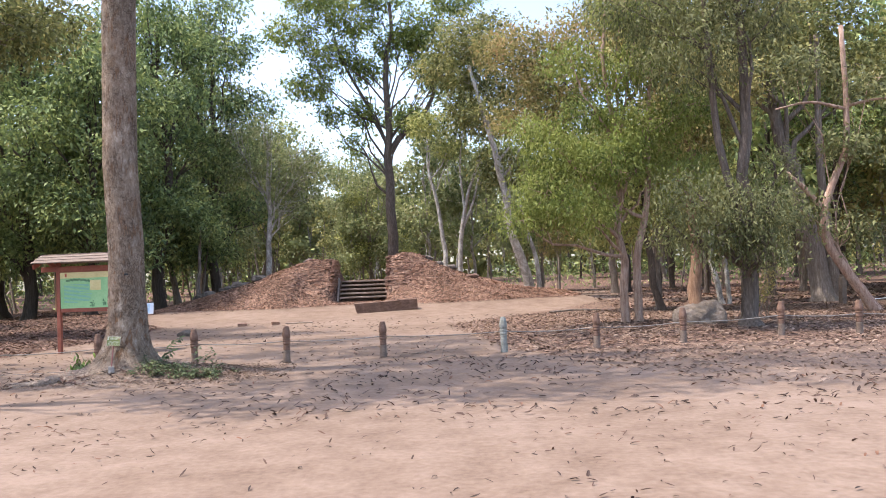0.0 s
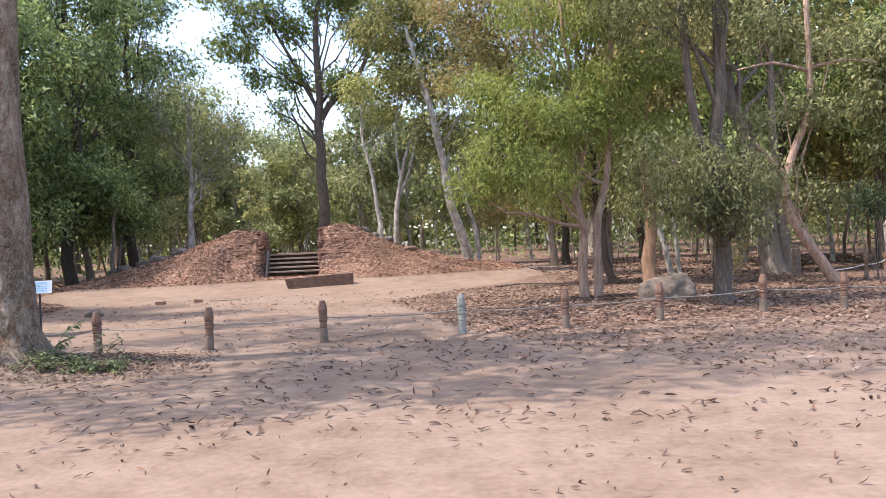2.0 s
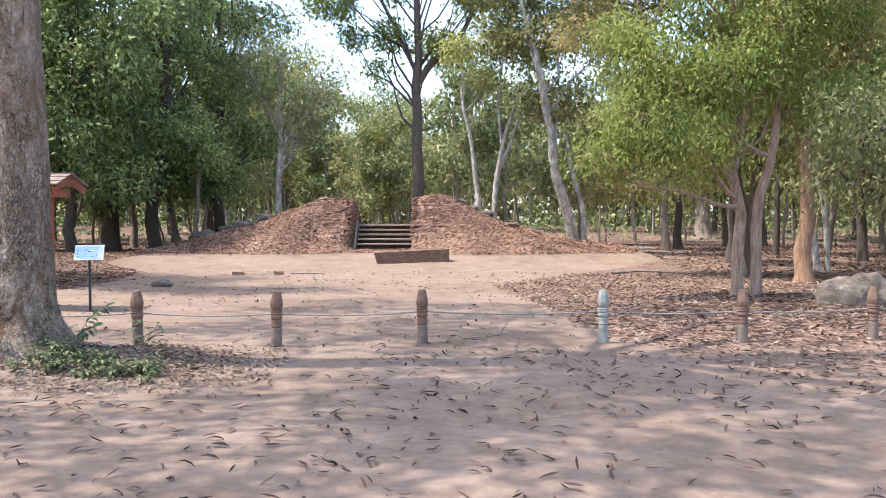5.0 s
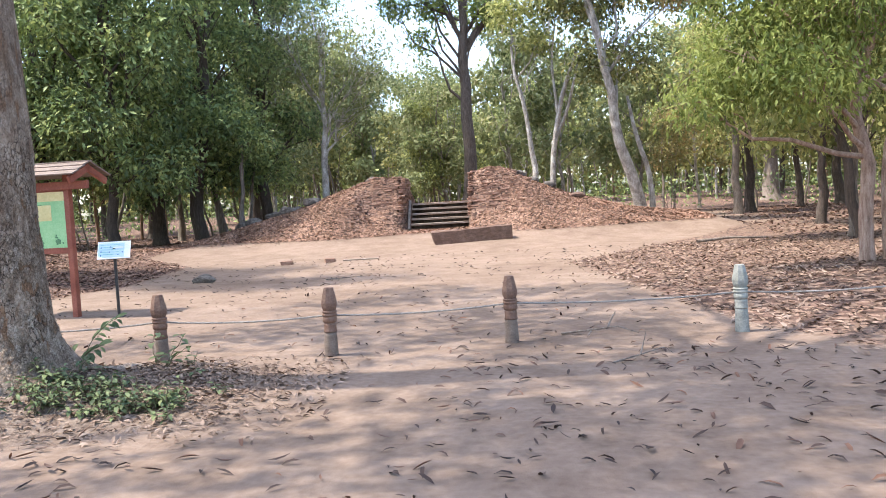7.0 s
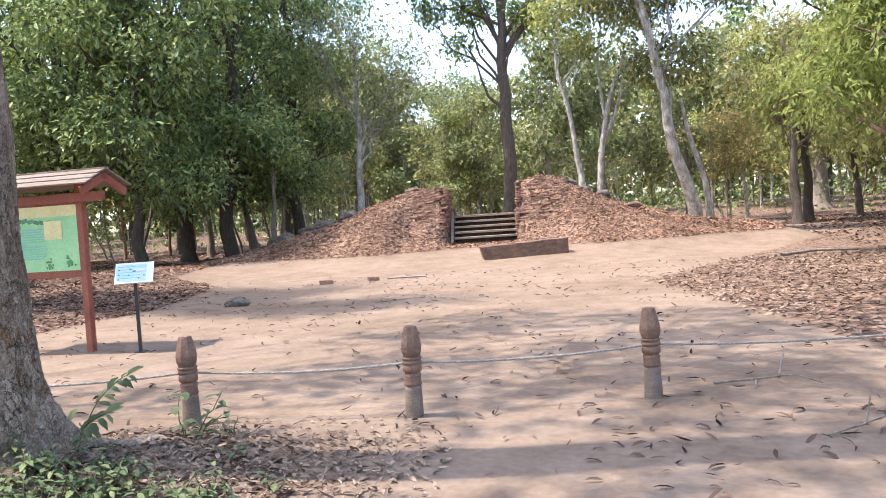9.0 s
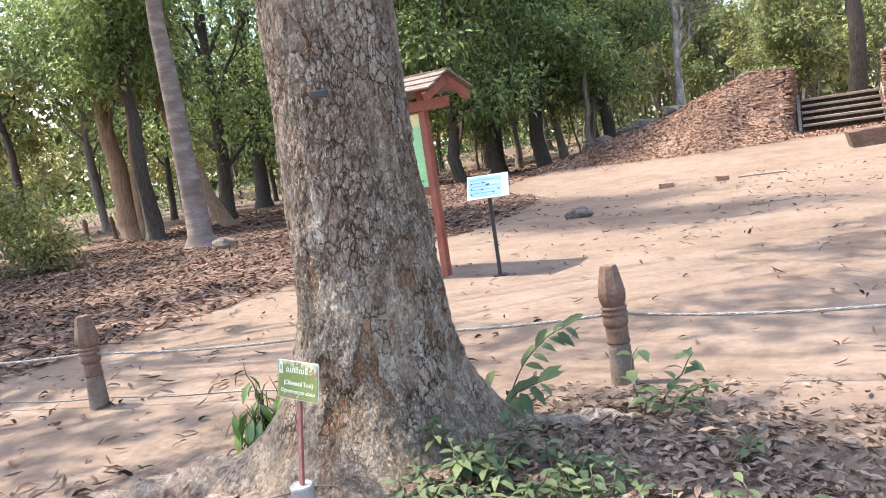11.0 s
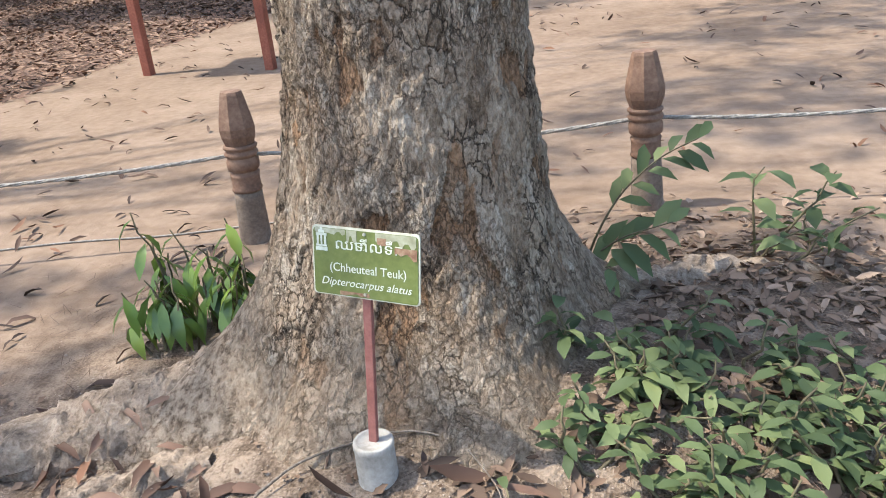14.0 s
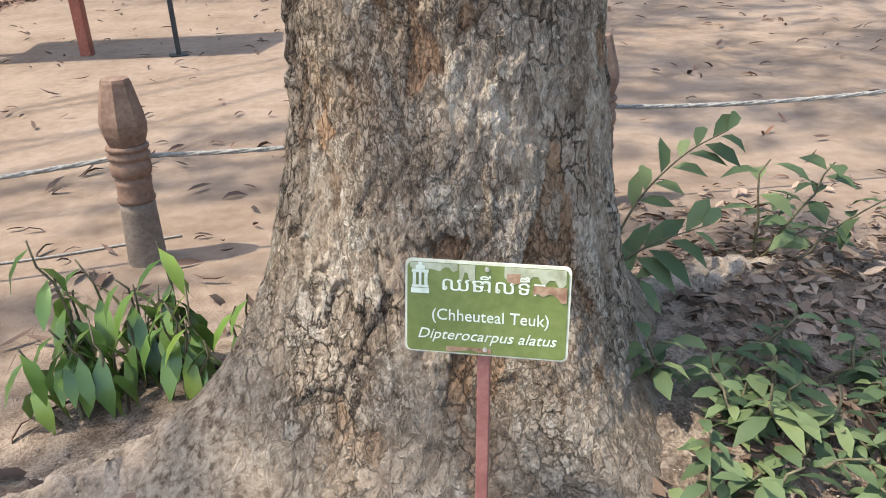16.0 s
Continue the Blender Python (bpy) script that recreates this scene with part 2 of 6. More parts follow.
LEAF_BRIGHT = leaf_material("bright_green_leaf", ((0.120, 0.142, 0.049), (0.236, 0.269, 0.092), (0.398, 0.395, 0.138), (0.517, 0.527, 0.203)), 0.5)
LEAF_OLIVE = leaf_material("olive_leaf", ((0.136, 0.125, 0.052), (0.268, 0.239, 0.091), (0.420, 0.349, 0.137), (0.475, 0.473, 0.198)), 0.48)
LEAF_YELLOW = leaf_material("yellowing_leaf", ((0.12, 0.125, 0.048), (0.24, 0.226, 0.08), (0.35, 0.285, 0.11), (0.43, 0.28, 0.14)), 0.48)
LEAF_DRY = leaf_material("dry_leaf", ((0.042, 0.025, 0.019), (0.1, 0.057, 0.041), (0.17, 0.098, 0.07), (0.29, 0.19, 0.14)), 0.05, 0.7)
LEAF_LUSH = leaf_material("lush_green_leaf", ((0.085, 0.114, 0.036), (0.176, 0.219, 0.056), (0.271, 0.311, 0.082), (0.380, 0.408, 0.123)), 0.5)
LEAF_TAN = leaf_material("tan_dry_leaf", ((0.07, 0.044, 0.031), (0.155, 0.1, 0.07), (0.25, 0.17, 0.122), (0.36, 0.265, 0.2)), 0.05, 0.75)
# green paled to put the haze of distance into the leaf colour
LEAF_HAZE = leaf_material("hazed_green_leaf", ((0.11, 0.14, 0.06), (0.19, 0.22, 0.09), (0.27, 0.29, 0.13), (0.37, 0.35, 0.18)), 0.4)
BARK_ROSE = surface("rose_grey_bark", (0.15, 0.092, 0.064), (0.34, 0.222, 0.162), (0.52, 0.395, 0.315), 3, 0.95, 0.7, (6, 6, 1), 30, 0.02)
LEAF_GREY = leaf_material("grey_green_leaf", ((0.08, 0.09, 0.041), (0.15, 0.162, 0.07), (0.23, 0.238, 0.102), (0.32, 0.315, 0.14)), 0.4)
BARK_FLUTED = surface("fluted_grey_brown_bark", (0.05, 0.038, 0.03), (0.115, 0.087, 0.068), (0.21, 0.168, 0.135), 3, 0.95, 0.8, (8, 8, 1), 30, 0.03)
LEAF_DRY_DARK = leaf_material("dark_dry_leaf", ((0.03, 0.02, 0.017), (0.06, 0.038, 0.03), (0.1, 0.06, 0.045), (0.2, 0.1, 0.06)), 0.03, 0.75)
LEAF_CHIP = leaf_material("brick_chips_and_leaves", ((0.112, 0.063, 0.041), (0.213, 0.121, 0.081), (0.314, 0.184, 0.126), (0.426, 0.272, 0.194)), 0.03, 0.85)
LEAF_PLANT = leaf_material("seedling_leaf", ((0.044, 0.066, 0.030), (0.084, 0.114, 0.050), (0.137, 0.172, 0.076), (0.205, 0.231, 0.096)), 0.25, 0.58)
LEAF_GLOSSY = leaf_material("glossy_leaf", ((0.054, 0.104, 0.029), (0.108, 0.174, 0.043), (0.173, 0.26, 0.051), (0.281, 0.33, 0.072)), 0.2, 0.3)
STEM = surface("green_stem", (0.06, 0.045, 0.025), (0.1, 0.08, 0.042), (0.15, 0.125, 0.065), 20, 0.7)
POST = surface("stained_concrete", (0.095, 0.052, 0.034), (0.16, 0.088, 0.058), (0.235, 0.143, 0.097), 6, 0.75, 0.3, (1, 1, 1), 60, 0.004)
POST_FOOT = surface("bare_concrete", (0.11, 0.078, 0.058), (0.172, 0.126, 0.096), (0.245, 0.19, 0.15), 7, 0.9, 0.3, (1, 1, 1), 70, 0.004)
POST_GREEN = surface("lichened_concrete", (0.17, 0.17, 0.145), (0.26, 0.26, 0.225), (0.35, 0.345, 0.3), 9, 0.9, 0.3, (1, 1, 1), 70, 0.004)
ROPE = surface("grey_rope", (0.13, 0.115, 0.1), (0.24, 0.215, 0.19), (0.36, 0.33, 0.3), 60, 0.9, 0.5, (1, 1, 1), 200, 0.003)
RED_WOOD = surface("red_painted_wood", (0.17, 0.045, 0.028), (0.25, 0.07, 0.042), (0.32, 0.11, 0.07), 3, 0.6, 0.2, (1, 1, 1), 50, 0.003)
ROOF = surface("weathered_shingle", (0.13, 0.095, 0.075), (0.2, 0.15, 0.12), (0.28, 0.22, 0.18), 5, 0.95, 0.4, (1, 6, 1), 40, 0.004)
PLANK = surface("weathered_plank", (0.16, 0.12, 0.09), (0.27, 0.21, 0.16), (0.4, 0.33, 0.27), 4, 0.9, 0.4, (1, 6, 6), 40, 0.006)
BEAM = surface("dark_weathered_stone", (0.09, 0.052, 0.037), (0.15, 0.09, 0.064), (0.22, 0.14, 0.105), 5, 0.95, 0.6, (1, 1, 2), 30, 0.02)
BRICK = surface("old_laterite_brick", (0.15, 0.08, 0.055), (0.26, 0.15, 0.105), (0.37, 0.235, 0.17), 5, 0.95, 0.7, (1, 1, 1), 30, 0.02)
ROCK = surface("grey_rock", (0.055, 0.045, 0.038), (0.11, 0.092, 0.077), (0.19, 0.165, 0.14), 5, 0.95, 0.7, (1, 1, 1), 30, 0.02)
EARTH = surface("termite_earth", (0.18, 0.135, 0.104), (0.29, 0.223, 0.176), (0.42, 0.345, 0.288), 4, 0.95, 0.7, (1, 1, 1), 30, 0.02)
MOUND = surface("termite_mound_earth", (0.105, 0.08, 0.06), (0.19, 0.147, 0.114), (0.29, 0.235, 0.19), 4, 0.95, 0.8, (1, 1, 1), 26, 0.03)
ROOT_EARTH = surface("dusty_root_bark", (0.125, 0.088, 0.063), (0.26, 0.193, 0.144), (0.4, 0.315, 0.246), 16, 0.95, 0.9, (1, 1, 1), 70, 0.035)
BARK_PINK = surface("pinkish_ringed_bark", (0.13, 0.1, 0.085), (0.24, 0.175, 0.145), (0.42, 0.37, 0.33), 1.2, 0.95, 0.5, (1, 1, 4), 30, 0.01)
WHITE = surface("white_print", (0.7, 0.72, 0.72), (0.78, 0.79, 0.79), (0.84, 0.84, 0.83), 5, 0.45, 0.05)
CREAM = surface("cream_print", (0.62, 0.55, 0.25), (0.7, 0.62, 0.3), (0.76, 0.68, 0.36), 5, 0.5, 0.05)
GREEN_PRINT = surface("faded_green_print", (0.22, 0.5, 0.22), (0.3, 0.58, 0.27), (0.4, 0.66, 0.34), 2, 0.45, 0.05)
DARK_PRINT = surface("dark_green_print", (0.05, 0.16, 0.07), (0.09, 0.22, 0.1), (0.14, 0.3, 0.14), 9, 0.5, 0.05)
TEAL_PRINT = surface("teal_print", (0.16, 0.42, 0.36), (0.2, 0.47, 0.4), (0.26, 0.53, 0.44), 9, 0.5, 0.05)
RED_PRINT = surface("red_print", (0.4, 0.08, 0.05), (0.45, 0.1, 0.06), (0.5, 0.14, 0.08), 9, 0.5, 0.05)
BLUE_PRINT = surface("pale_blue_print", (0.42, 0.6, 0.7), (0.5, 0.66, 0.74), (0.6, 0.72, 0.78), 6, 0.4, 0.05)
NAVY_PRINT = surface("navy_print", (0.06, 0.12, 0.26), (0.09, 0.16, 0.32), (0.12, 0.2, 0.36), 9, 0.4, 0.05)
BLACK_STEEL = surface("black_painted_steel", (0.012, 0.012, 0.012), (0.02, 0.02, 0.02), (0.035, 0.033, 0.03), 9, 0.5, 0.1)
SIGN_GREEN = surface("moss_green_sign", (0.1, 0.125, 0.03), (0.135, 0.165, 0.04), (0.17, 0.2, 0.06), 8, 0.5, 0.1, (1, 1, 1), 60, 0.001)
SIGN_EDGE = surface("cream_sign_edge", (0.42, 0.4, 0.3), (0.55, 0.53, 0.42), (0.66, 0.65, 0.55), 30, 0.6, 0.1)
SIGN_PEEL = surface("peeled_sign_paint", (0.24, 0.24, 0.15), (0.34, 0.34, 0.23), (0.44, 0.44, 0.33), 25, 0.7, 0.2)
RUST = surface("rusty_scrape", (0.2, 0.1, 0.06), (0.3, 0.18, 0.11), (0.36, 0.27, 0.18), 40, 0.8, 0.2)
SIGN_POST = surface("red_oxide_steel", (0.17, 0.06, 0.05), (0.24, 0.09, 0.075), (0.3, 0.13, 0.11), 12, 0.6, 0.2, (1, 1, 1), 80, 0.002)
LETTER = surface("white_letter", (0.5, 0.53, 0.42), (0.62, 0.65, 0.54), (0.72, 0.74, 0.65), 60, 0.5, 0.05)
CONCRETE = surface("grey_concrete", (0.26, 0.24, 0.21), (0.36, 0.33, 0.3), (0.45, 0.42, 0.38), 12, 0.95, 0.4, (1, 1, 1), 80, 0.004)
STEEL = surface("dull_steel", (0.4, 0.38, 0.34), (0.5, 0.48, 0.44), (0.6, 0.58, 0.54), 50, 0.4, 0.05, metal=0.8)


# ---- building helpers ----
def mesh_np(name, verts, tris, mat):
    """A mesh from arrays of corners and triangles."""
    me = bpy.data.meshes.new(name)
    verts, tris = np.asarray(verts, np.float32), np.asarray(tris, np.int32)
    me.vertices.add(len(verts))
    me.vertices.foreach_set("co", verts.ravel())
    me.loops.add(tris.size)
    me.loops.foreach_set("vertex_index", tris.ravel())
    me.polygons.add(len(tris))
    me.polygons.foreach_set("loop_start", np.arange(len(tris), dtype=np.int32) * tris.shape[1])
    me.update(calc_edges=True)
    me.validate()
    me.materials.append(mat)
    return me


def smooth(me):
    me.polygons.foreach_set("use_smooth", [True] * len(me.polygons))
    return me


def part(name, data, mat=None, parent=None, label="", smoothed=False):
    """Links a bmesh or a mesh as one mesh object under a thing or a part."""
    if isinstance(data, bmesh.types.BMesh):
        me = bpy.data.meshes.new(name)
        data.to_mesh(me)
        data.free()
    else:
        me = data
    if mat and not me.materials:
        me.materials.append(mat)
    if smoothed:
        smooth(me)
    ob = new(name, me)
    if parent:
        ob.parent = parent
    if label:
        ob["label"] = label
    return ob


def root(name, m, label, category, group="", kind=""):
    ob = new(name)
    ob.empty_display_size = 0.1
    ob.matrix_world = m
    return tagged(ob, label, category, group, kind)


def box(bm, sx, sy, sz, at=(0, 0, 0), rot=(0, 0, 0), bevel=0.0):
    m = pose(*at, *rot) @ Matrix.Diagonal((sx, sy, sz, 1))
    vs = bmesh.ops.create_cube(bm, size=1, matrix=m)["verts"]
    if bevel:
        es = list({e for v in vs for e in v.link_edges})
        bmesh.ops.bevel(bm, geom=es, offset=bevel, segments=2, affect="EDGES", profile=0.5)
    return bm


def boxed(*a, **k):
    return box(bmesh.new(), *a, **k)


class Tubes:
    """Gathers tapered tubes into one mesh."""

    def __init__(self):
        self.v, self.f, self.n = [], [], 0

    def add(self, pts, rads, seg=8, lump=0.0, rng=None, cap=True):
        pts = np.asarray(pts, float)
        d = np.gradient(pts, axis=0)
        d /= np.linalg.norm(d, axis=1)[:, None] + 1e-9
        side = np.cross(d, (0.31, 0.95, 0.05))
        side /= np.linalg.norm(side, axis=1)[:, None] + 1e-9
        up = np.cross(side, d)
        ang = np.linspace(0, 2 * np.pi, seg, endpoint=False)
        rr = np.repeat(np.asarray(rads, float)[:, None], seg, 1)
        if lump:
            rr = rr * (1 + lump * rng.uniform(-1, 1, seg)[None, :] + 0.4 * lump * rng.uniform(-1, 1, rr.shape))
        ring = pts[:, None, :] + rr[..., None] * (np.cos(ang)[None, :, None] * side[:, None, :] + np.sin(ang)[None, :, None] * up[:, None, :])
        k = len(pts)
        self.v.append(ring.reshape(-1, 3))
        i, j = np.meshgrid(np.arange(k - 1), np.arange(seg), indexing="ij")
        a, b = i * seg + j, i * seg + (j + 1) % seg
        q = np.stack([a, b, b + seg, a + seg], -1).reshape(-1, 4) + self.n
        self.f.append(np.concatenate([q[:, [0, 1, 2]], q[:, [0, 2, 3]]]))
        self.n += k * seg
        if cap:
            self.v.append(pts[-1:])
            last = self.n - seg + np.arange(seg)
            self.f.append(np.stack([last, np.roll(last, -1), np.full(seg, self.n)], -1))
            self.n += 1
        return self

    def mesh(self, name, mat):
        return smooth(mesh_np(name, np.concatenate(self.v), np.concatenate(self.f), mat))


def unit(v):
    return v / (np.linalg.norm(v, axis=-1, keepdims=True) + 1e-9)


def leaves_mesh(name, c, d, nrm, length, width, mat, fold=0.25):
    """Pointed, folded leaves: two triangles each."""
    d = unit(d)
    side = unit(np.cross(d, nrm))
    up = np.cross(side, d)
    L, W = np.asarray(length)[:, None], np.asarray(width)[:, None]
    base, tip = c - d * L * 0.5, c + d * L * 0.5
    mid = c - d * L * 0.05
    a, b = mid + side * W * 0.5 + up * W * fold, mid - side * W * 0.5 + up * W * fold
    v = np.stack([base, a, tip, b], 1).reshape(-1, 3)
    k = np.arange(len(c))[:, None] * 4
    f = np.stack([k + [0, 1, 2], k + [0, 2, 3]], 1).reshape(-1, 3)
    return mesh_np(name, v, f, mat)


def curled_mesh(name, c, d, nrm, length, width, mat, curl, fold=0.2):
    """Finer leaves, bent along their length: eight triangles each."""
    d = unit(d)
    side = unit(np.cross(d, nrm))
    up = np.cross(side, d)
    L, W, C = (np.asarray(q)[:, None] for q in (length, width, curl))
    rows = []
    for s, w in ((0, 0), (0.3, 0.85), (0.65, 0.95), (1, 0)):
        m = c + d * L * (s - 0.5) - up * L * C * (s - 0.35) ** 2
        if w:
            rows += [m + side * W * w / 2 + up * W * fold, m, m - side * W * w / 2 + up * W * fold]
        else:
            rows.append(m)
    v = np.stack(rows, 1).reshape(-1, 3)
    k = np.arange(len(c))[:, None] * 8
    tri = ((0, 1, 2), (0, 2, 3), (1, 4, 5), (1, 5, 2), (2, 5, 6), (2, 6, 3), (4, 7, 5), (5, 7, 6))
    f = np.stack([k + list(t) for t in tri], 1).reshape(-1, 3)
    return smooth(mesh_np(name, v, f, mat))


# ---- the lie of the land ----
def step(a, b, x):
    t = np.clip((x - a) / (b - a), 0, 1)
    return t * t * (3 - 2 * t)


def bank_height(x):
    """Crest of the ruined bank left and right of the stairway."""
    right = np.interp(x, (-3.2, -2.4, -1.7, -0.9, 0.4, 2.5, 5.0, 7.0), (1.95, 2.1, 1.95, 1.6, 1.15, 0.8, 0.6, 0.0))
    left = np.interp(x, (-15.0, -12.5, -10.1, -8.1, -7.3, -6.6, -5.65), (0.0, 0.7, 1.15, 1.6, 1.75, 1.88, 1.8))
    return np.where(x > -4.4, right, left)


def wobble(x, y, s):
    return np.sin(x * s + 1.3 * np.sin(y * s * 0.7)) * np.cos(y * s * 1.1 + 0.8 * np.sin(x * s * 0.6 + 2))


def land(x, y):
    """Height of the ground."""
    x, y = np.asarray(x, float), np.asarray(y, float)
    z = 0.012 * wobble(x, y, 0.9) + 0.006 * wobble(x + 7, y, 2.7)
    z = z + 0.45 * step(29.5, 37.0, y) * step(-12, -7, x) * (1 - step(-1, 4, x)) * (1 - step(44, 60, y))
    z = z + 0.17 * np.exp(-((x - 6.0) ** 2 + (y - 19.8) ** 2) / 9.0)
    z = z + 0.2 * np.exp(-(((x + 5.0) / 0.75) ** 2 + ((y - 13.5) / 0.85) ** 2)) + 0.1 * np.exp(-(((x + 4.1) / 1.0) ** 2 + ((y - 14.0) / 0.9) ** 2))
    near = np.exp(-(((x + 4.9) / 1.9) ** 2 + ((y - 13.6) / 1.3) ** 2) ** 2)
    z = z + near * (0.014 * wobble(x, y, 6.3) + 0.009 * wobble(x + 3, y - 2, 15.1) + 0.004 * wobble(x - 1, y + 2, 37.0))
    # the bank: long front slope, shorter back slope, open where the stairs go through
    crest = bank_height(x) * (1 + 0.06 * wobble(x, y, 1.3))
    steep = np.exp(-(((x + 2.5) / 1.0) ** 4)) + np.exp(-(((x + 6.2) / 0.9) ** 4))
    foot = 34.3 - 2.3 * step(1.7, 3.4, np.abs(x + 3.7)) * (1 - step(4.0, 6.5, x))
    rise = (1 - steep) * (0.5 * step(foot, 38.2, y) + 0.5 * step(33.6, 38.2, y)) + steep * (0.36 * step(33.8, 37.0, y) + 0.64 * step(36.2, 37.5, y))
    side = np.where(y < 38.6, rise, 1 - step(39.0, 43.5, y))
    gap = step(-3.2, -3.02, x) + 1 - step(-5.78, -5.36, x)
    front = step(0.0, 0.8, np.maximum(x + 3.2, -5.5 - x)) * 0.6 + 0.4
    z = z + crest * side * gap * np.where(y < 36.4, front, 1.0)
    # causeway behind the stairs
    cause = step(-6.2, -5.4, x) * (1 - step(-3.3, -2.6, x))
    z = np.maximum(z, 1.38 * cause * step(38.6, 38.9, y) * (1 - step(46, 62, y)))
    z = z + 0.9 * step(62, 100, y)
    z = z + 0.5 * np.exp(-(((x + 15) / 4.5) ** 2 + ((y - 33.0) / 3.0) ** 2)) * 0.8
    return z


def litter_at(x, y):
    """How thickly fallen leaves cover the ground, 0 to 1."""
    x, y = np.asarray(x, float), np.asarray(y, float)
    edge_r = np.interp(y, (8, 10.5, 14, 16.5, 25.2, 31.5, 36, 45), (6.5, 4.2, 2.2, 1.3, -0.2, 3.2, 6.0, 7.0))
    r = step(-0.35, 0.35, x - edge_r) * np.interp(y, (9, 12, 15.5, 17, 30, 38, 60), (0, 0.38, 0.55, 0.8, 0.62, 0.5, 0.7))
    edge_l = np.interp(y, (8, 13, 15, 21, 24, 29, 31), (-20, -12, -10.1, -10.0, -9.5, -10.3, -12.5))
    l = step(-0.35, 0.35, edge_l - x) * np.interp(y, (9, 14, 18, 60), (0.2, 0.6, 0.95, 0.8))
    b = step(0.22, 0.5, land(x, y)) * (y > 31.5) * (y < 44) * 0.95
    t = 0.62 * np.exp(-(((x + 3.9) / 1.2) ** 2 + ((y - 13.7) / 0.9) ** 2) * 1.1)
    far = step(44, 52, y) * 0.75 + 0.25 * step(60, 68, y)
    lane = np.interp(y, (38, 46, 54, 64), (6.2, 7.2, 8.4, 9.8))
    clear = 1 - 0.75 * np.exp(-(((x - lane) / 1.6) ** 2)) * step(39, 43, y) * (1 - step(58, 64, y))
    return np.clip(np.maximum.reduce([r, l, b, t, far]) * clear, 0, 1)


def axis_steps(lo, near_lo, near_hi, hi, fine):
    out = list(np.arange(near_lo, near_hi, fine))
    for sign, start, end in ((1, near_hi, hi), (-1, near_lo - fine, lo)):
        p, s, more = start, fine, []
        while (p - end) * sign < 0:
            more.append(p)
            s *= 1.13
            p += s * sign
        more.append(end)
        out = out + more if sign > 0 else more[::-1] + out
    return np.array(out)


def build_ground():
    gx, gy = axis_steps(-900, -15, 13, 900, 0.2), axis_steps(-900, 6, 46, 1200, 0.2)
    gx = np.unique(np.concatenate([gx[(gx < -7.3) | (gx > -2.7)], np.arange(-7.3, -2.7, 0.05)]))
    gy = np.unique(np.concatenate([gy[(gy < 12.0) | (gy > 15.2)], np.arange(12.0, 15.2, 0.05)]))
    X, Y = np.meshgrid(gx, gy)
    Z = land(X, Y)
    v = np.stack([X, Y, Z], -1).reshape(-1, 3)
    nx, ny = len(gx), len(gy)
    i, j = np.meshgrid(np.arange(ny - 1), np.arange(nx - 1), indexing="ij")
    a = (i * nx + j).ravel()
    me = mesh_np("ground", v, np.stack([a, a + 1, a + nx + 1, a + nx], -1), SAND)
    smooth(me)
    at = me.attributes.new("litter", "FLOAT", "POINT")
    at.data.foreach_set("value", litter_at(X, Y).astype(np.float32).ravel())
    soil = np.exp(-(((X + 5.0) / 1.75) ** 2 + ((Y - 13.35) / 1.15) ** 2) ** 2) * 0.95
    me.attributes.new("soil", "FLOAT", "POINT").data.foreach_set("value", soil.astype(np.float32).ravel())
    return tagged(new("ground", me), "pinkish sandy ground with patches of fallen leaves", "ground", kind="structure")


build_ground()


def zg(x, y):
    return float(land(x, y))


# ---- trees ----
def wander(rng, a, b, k, amount):
    """A gently winding line from a to b."""
    a, b = np.asarray(a, float), np.asarray(b, float)
    t = np.linspace(0, 1, k)[:, None]
    off = np.cumsum(rng.normal(0, amount, (k, 3)), 0)
    off -= off[0] + t * (off[-1] - off[0])
    return a + (b - a) * t + off


def crown_leaves(rng, blobs, n, size, clump, droop):
    blobs = np.asarray(blobs, float)
    w = (blobs[:, 3] * blobs[:, 4] * blobs[:, 5]) ** 0.75
    per = 14
    k = max(1, n // per)
    which = rng.choice(len(blobs), k, p=w / w.sum())
    dirs = unit(rng.normal(size=(k, 3)))
    rad = rng.uniform(0.15, 1, k) ** 0.42 * (1 + 0.05 * rng.normal(size=k))
    sub = blobs[which, :3] + blobs[which, 3:] * dirs * rad[:, None]
    c = np.repeat(sub, per, 0) + rng.normal(0, clump, (k * per, 3)) * (1, 1, 0.7)
    d = np.repeat(dirs, per, 0) * 0.6 + rng.normal(0, 0.7, c.shape) + (0, 0, -droop)
    nrm = rng.normal(0, 0.55, c.shape) + (0, 0, 1) + np.repeat(dirs, per, 0) * 0.5
    L = size * rng.uniform(0.6, 1.3, len(c))
    return c, d, nrm, L


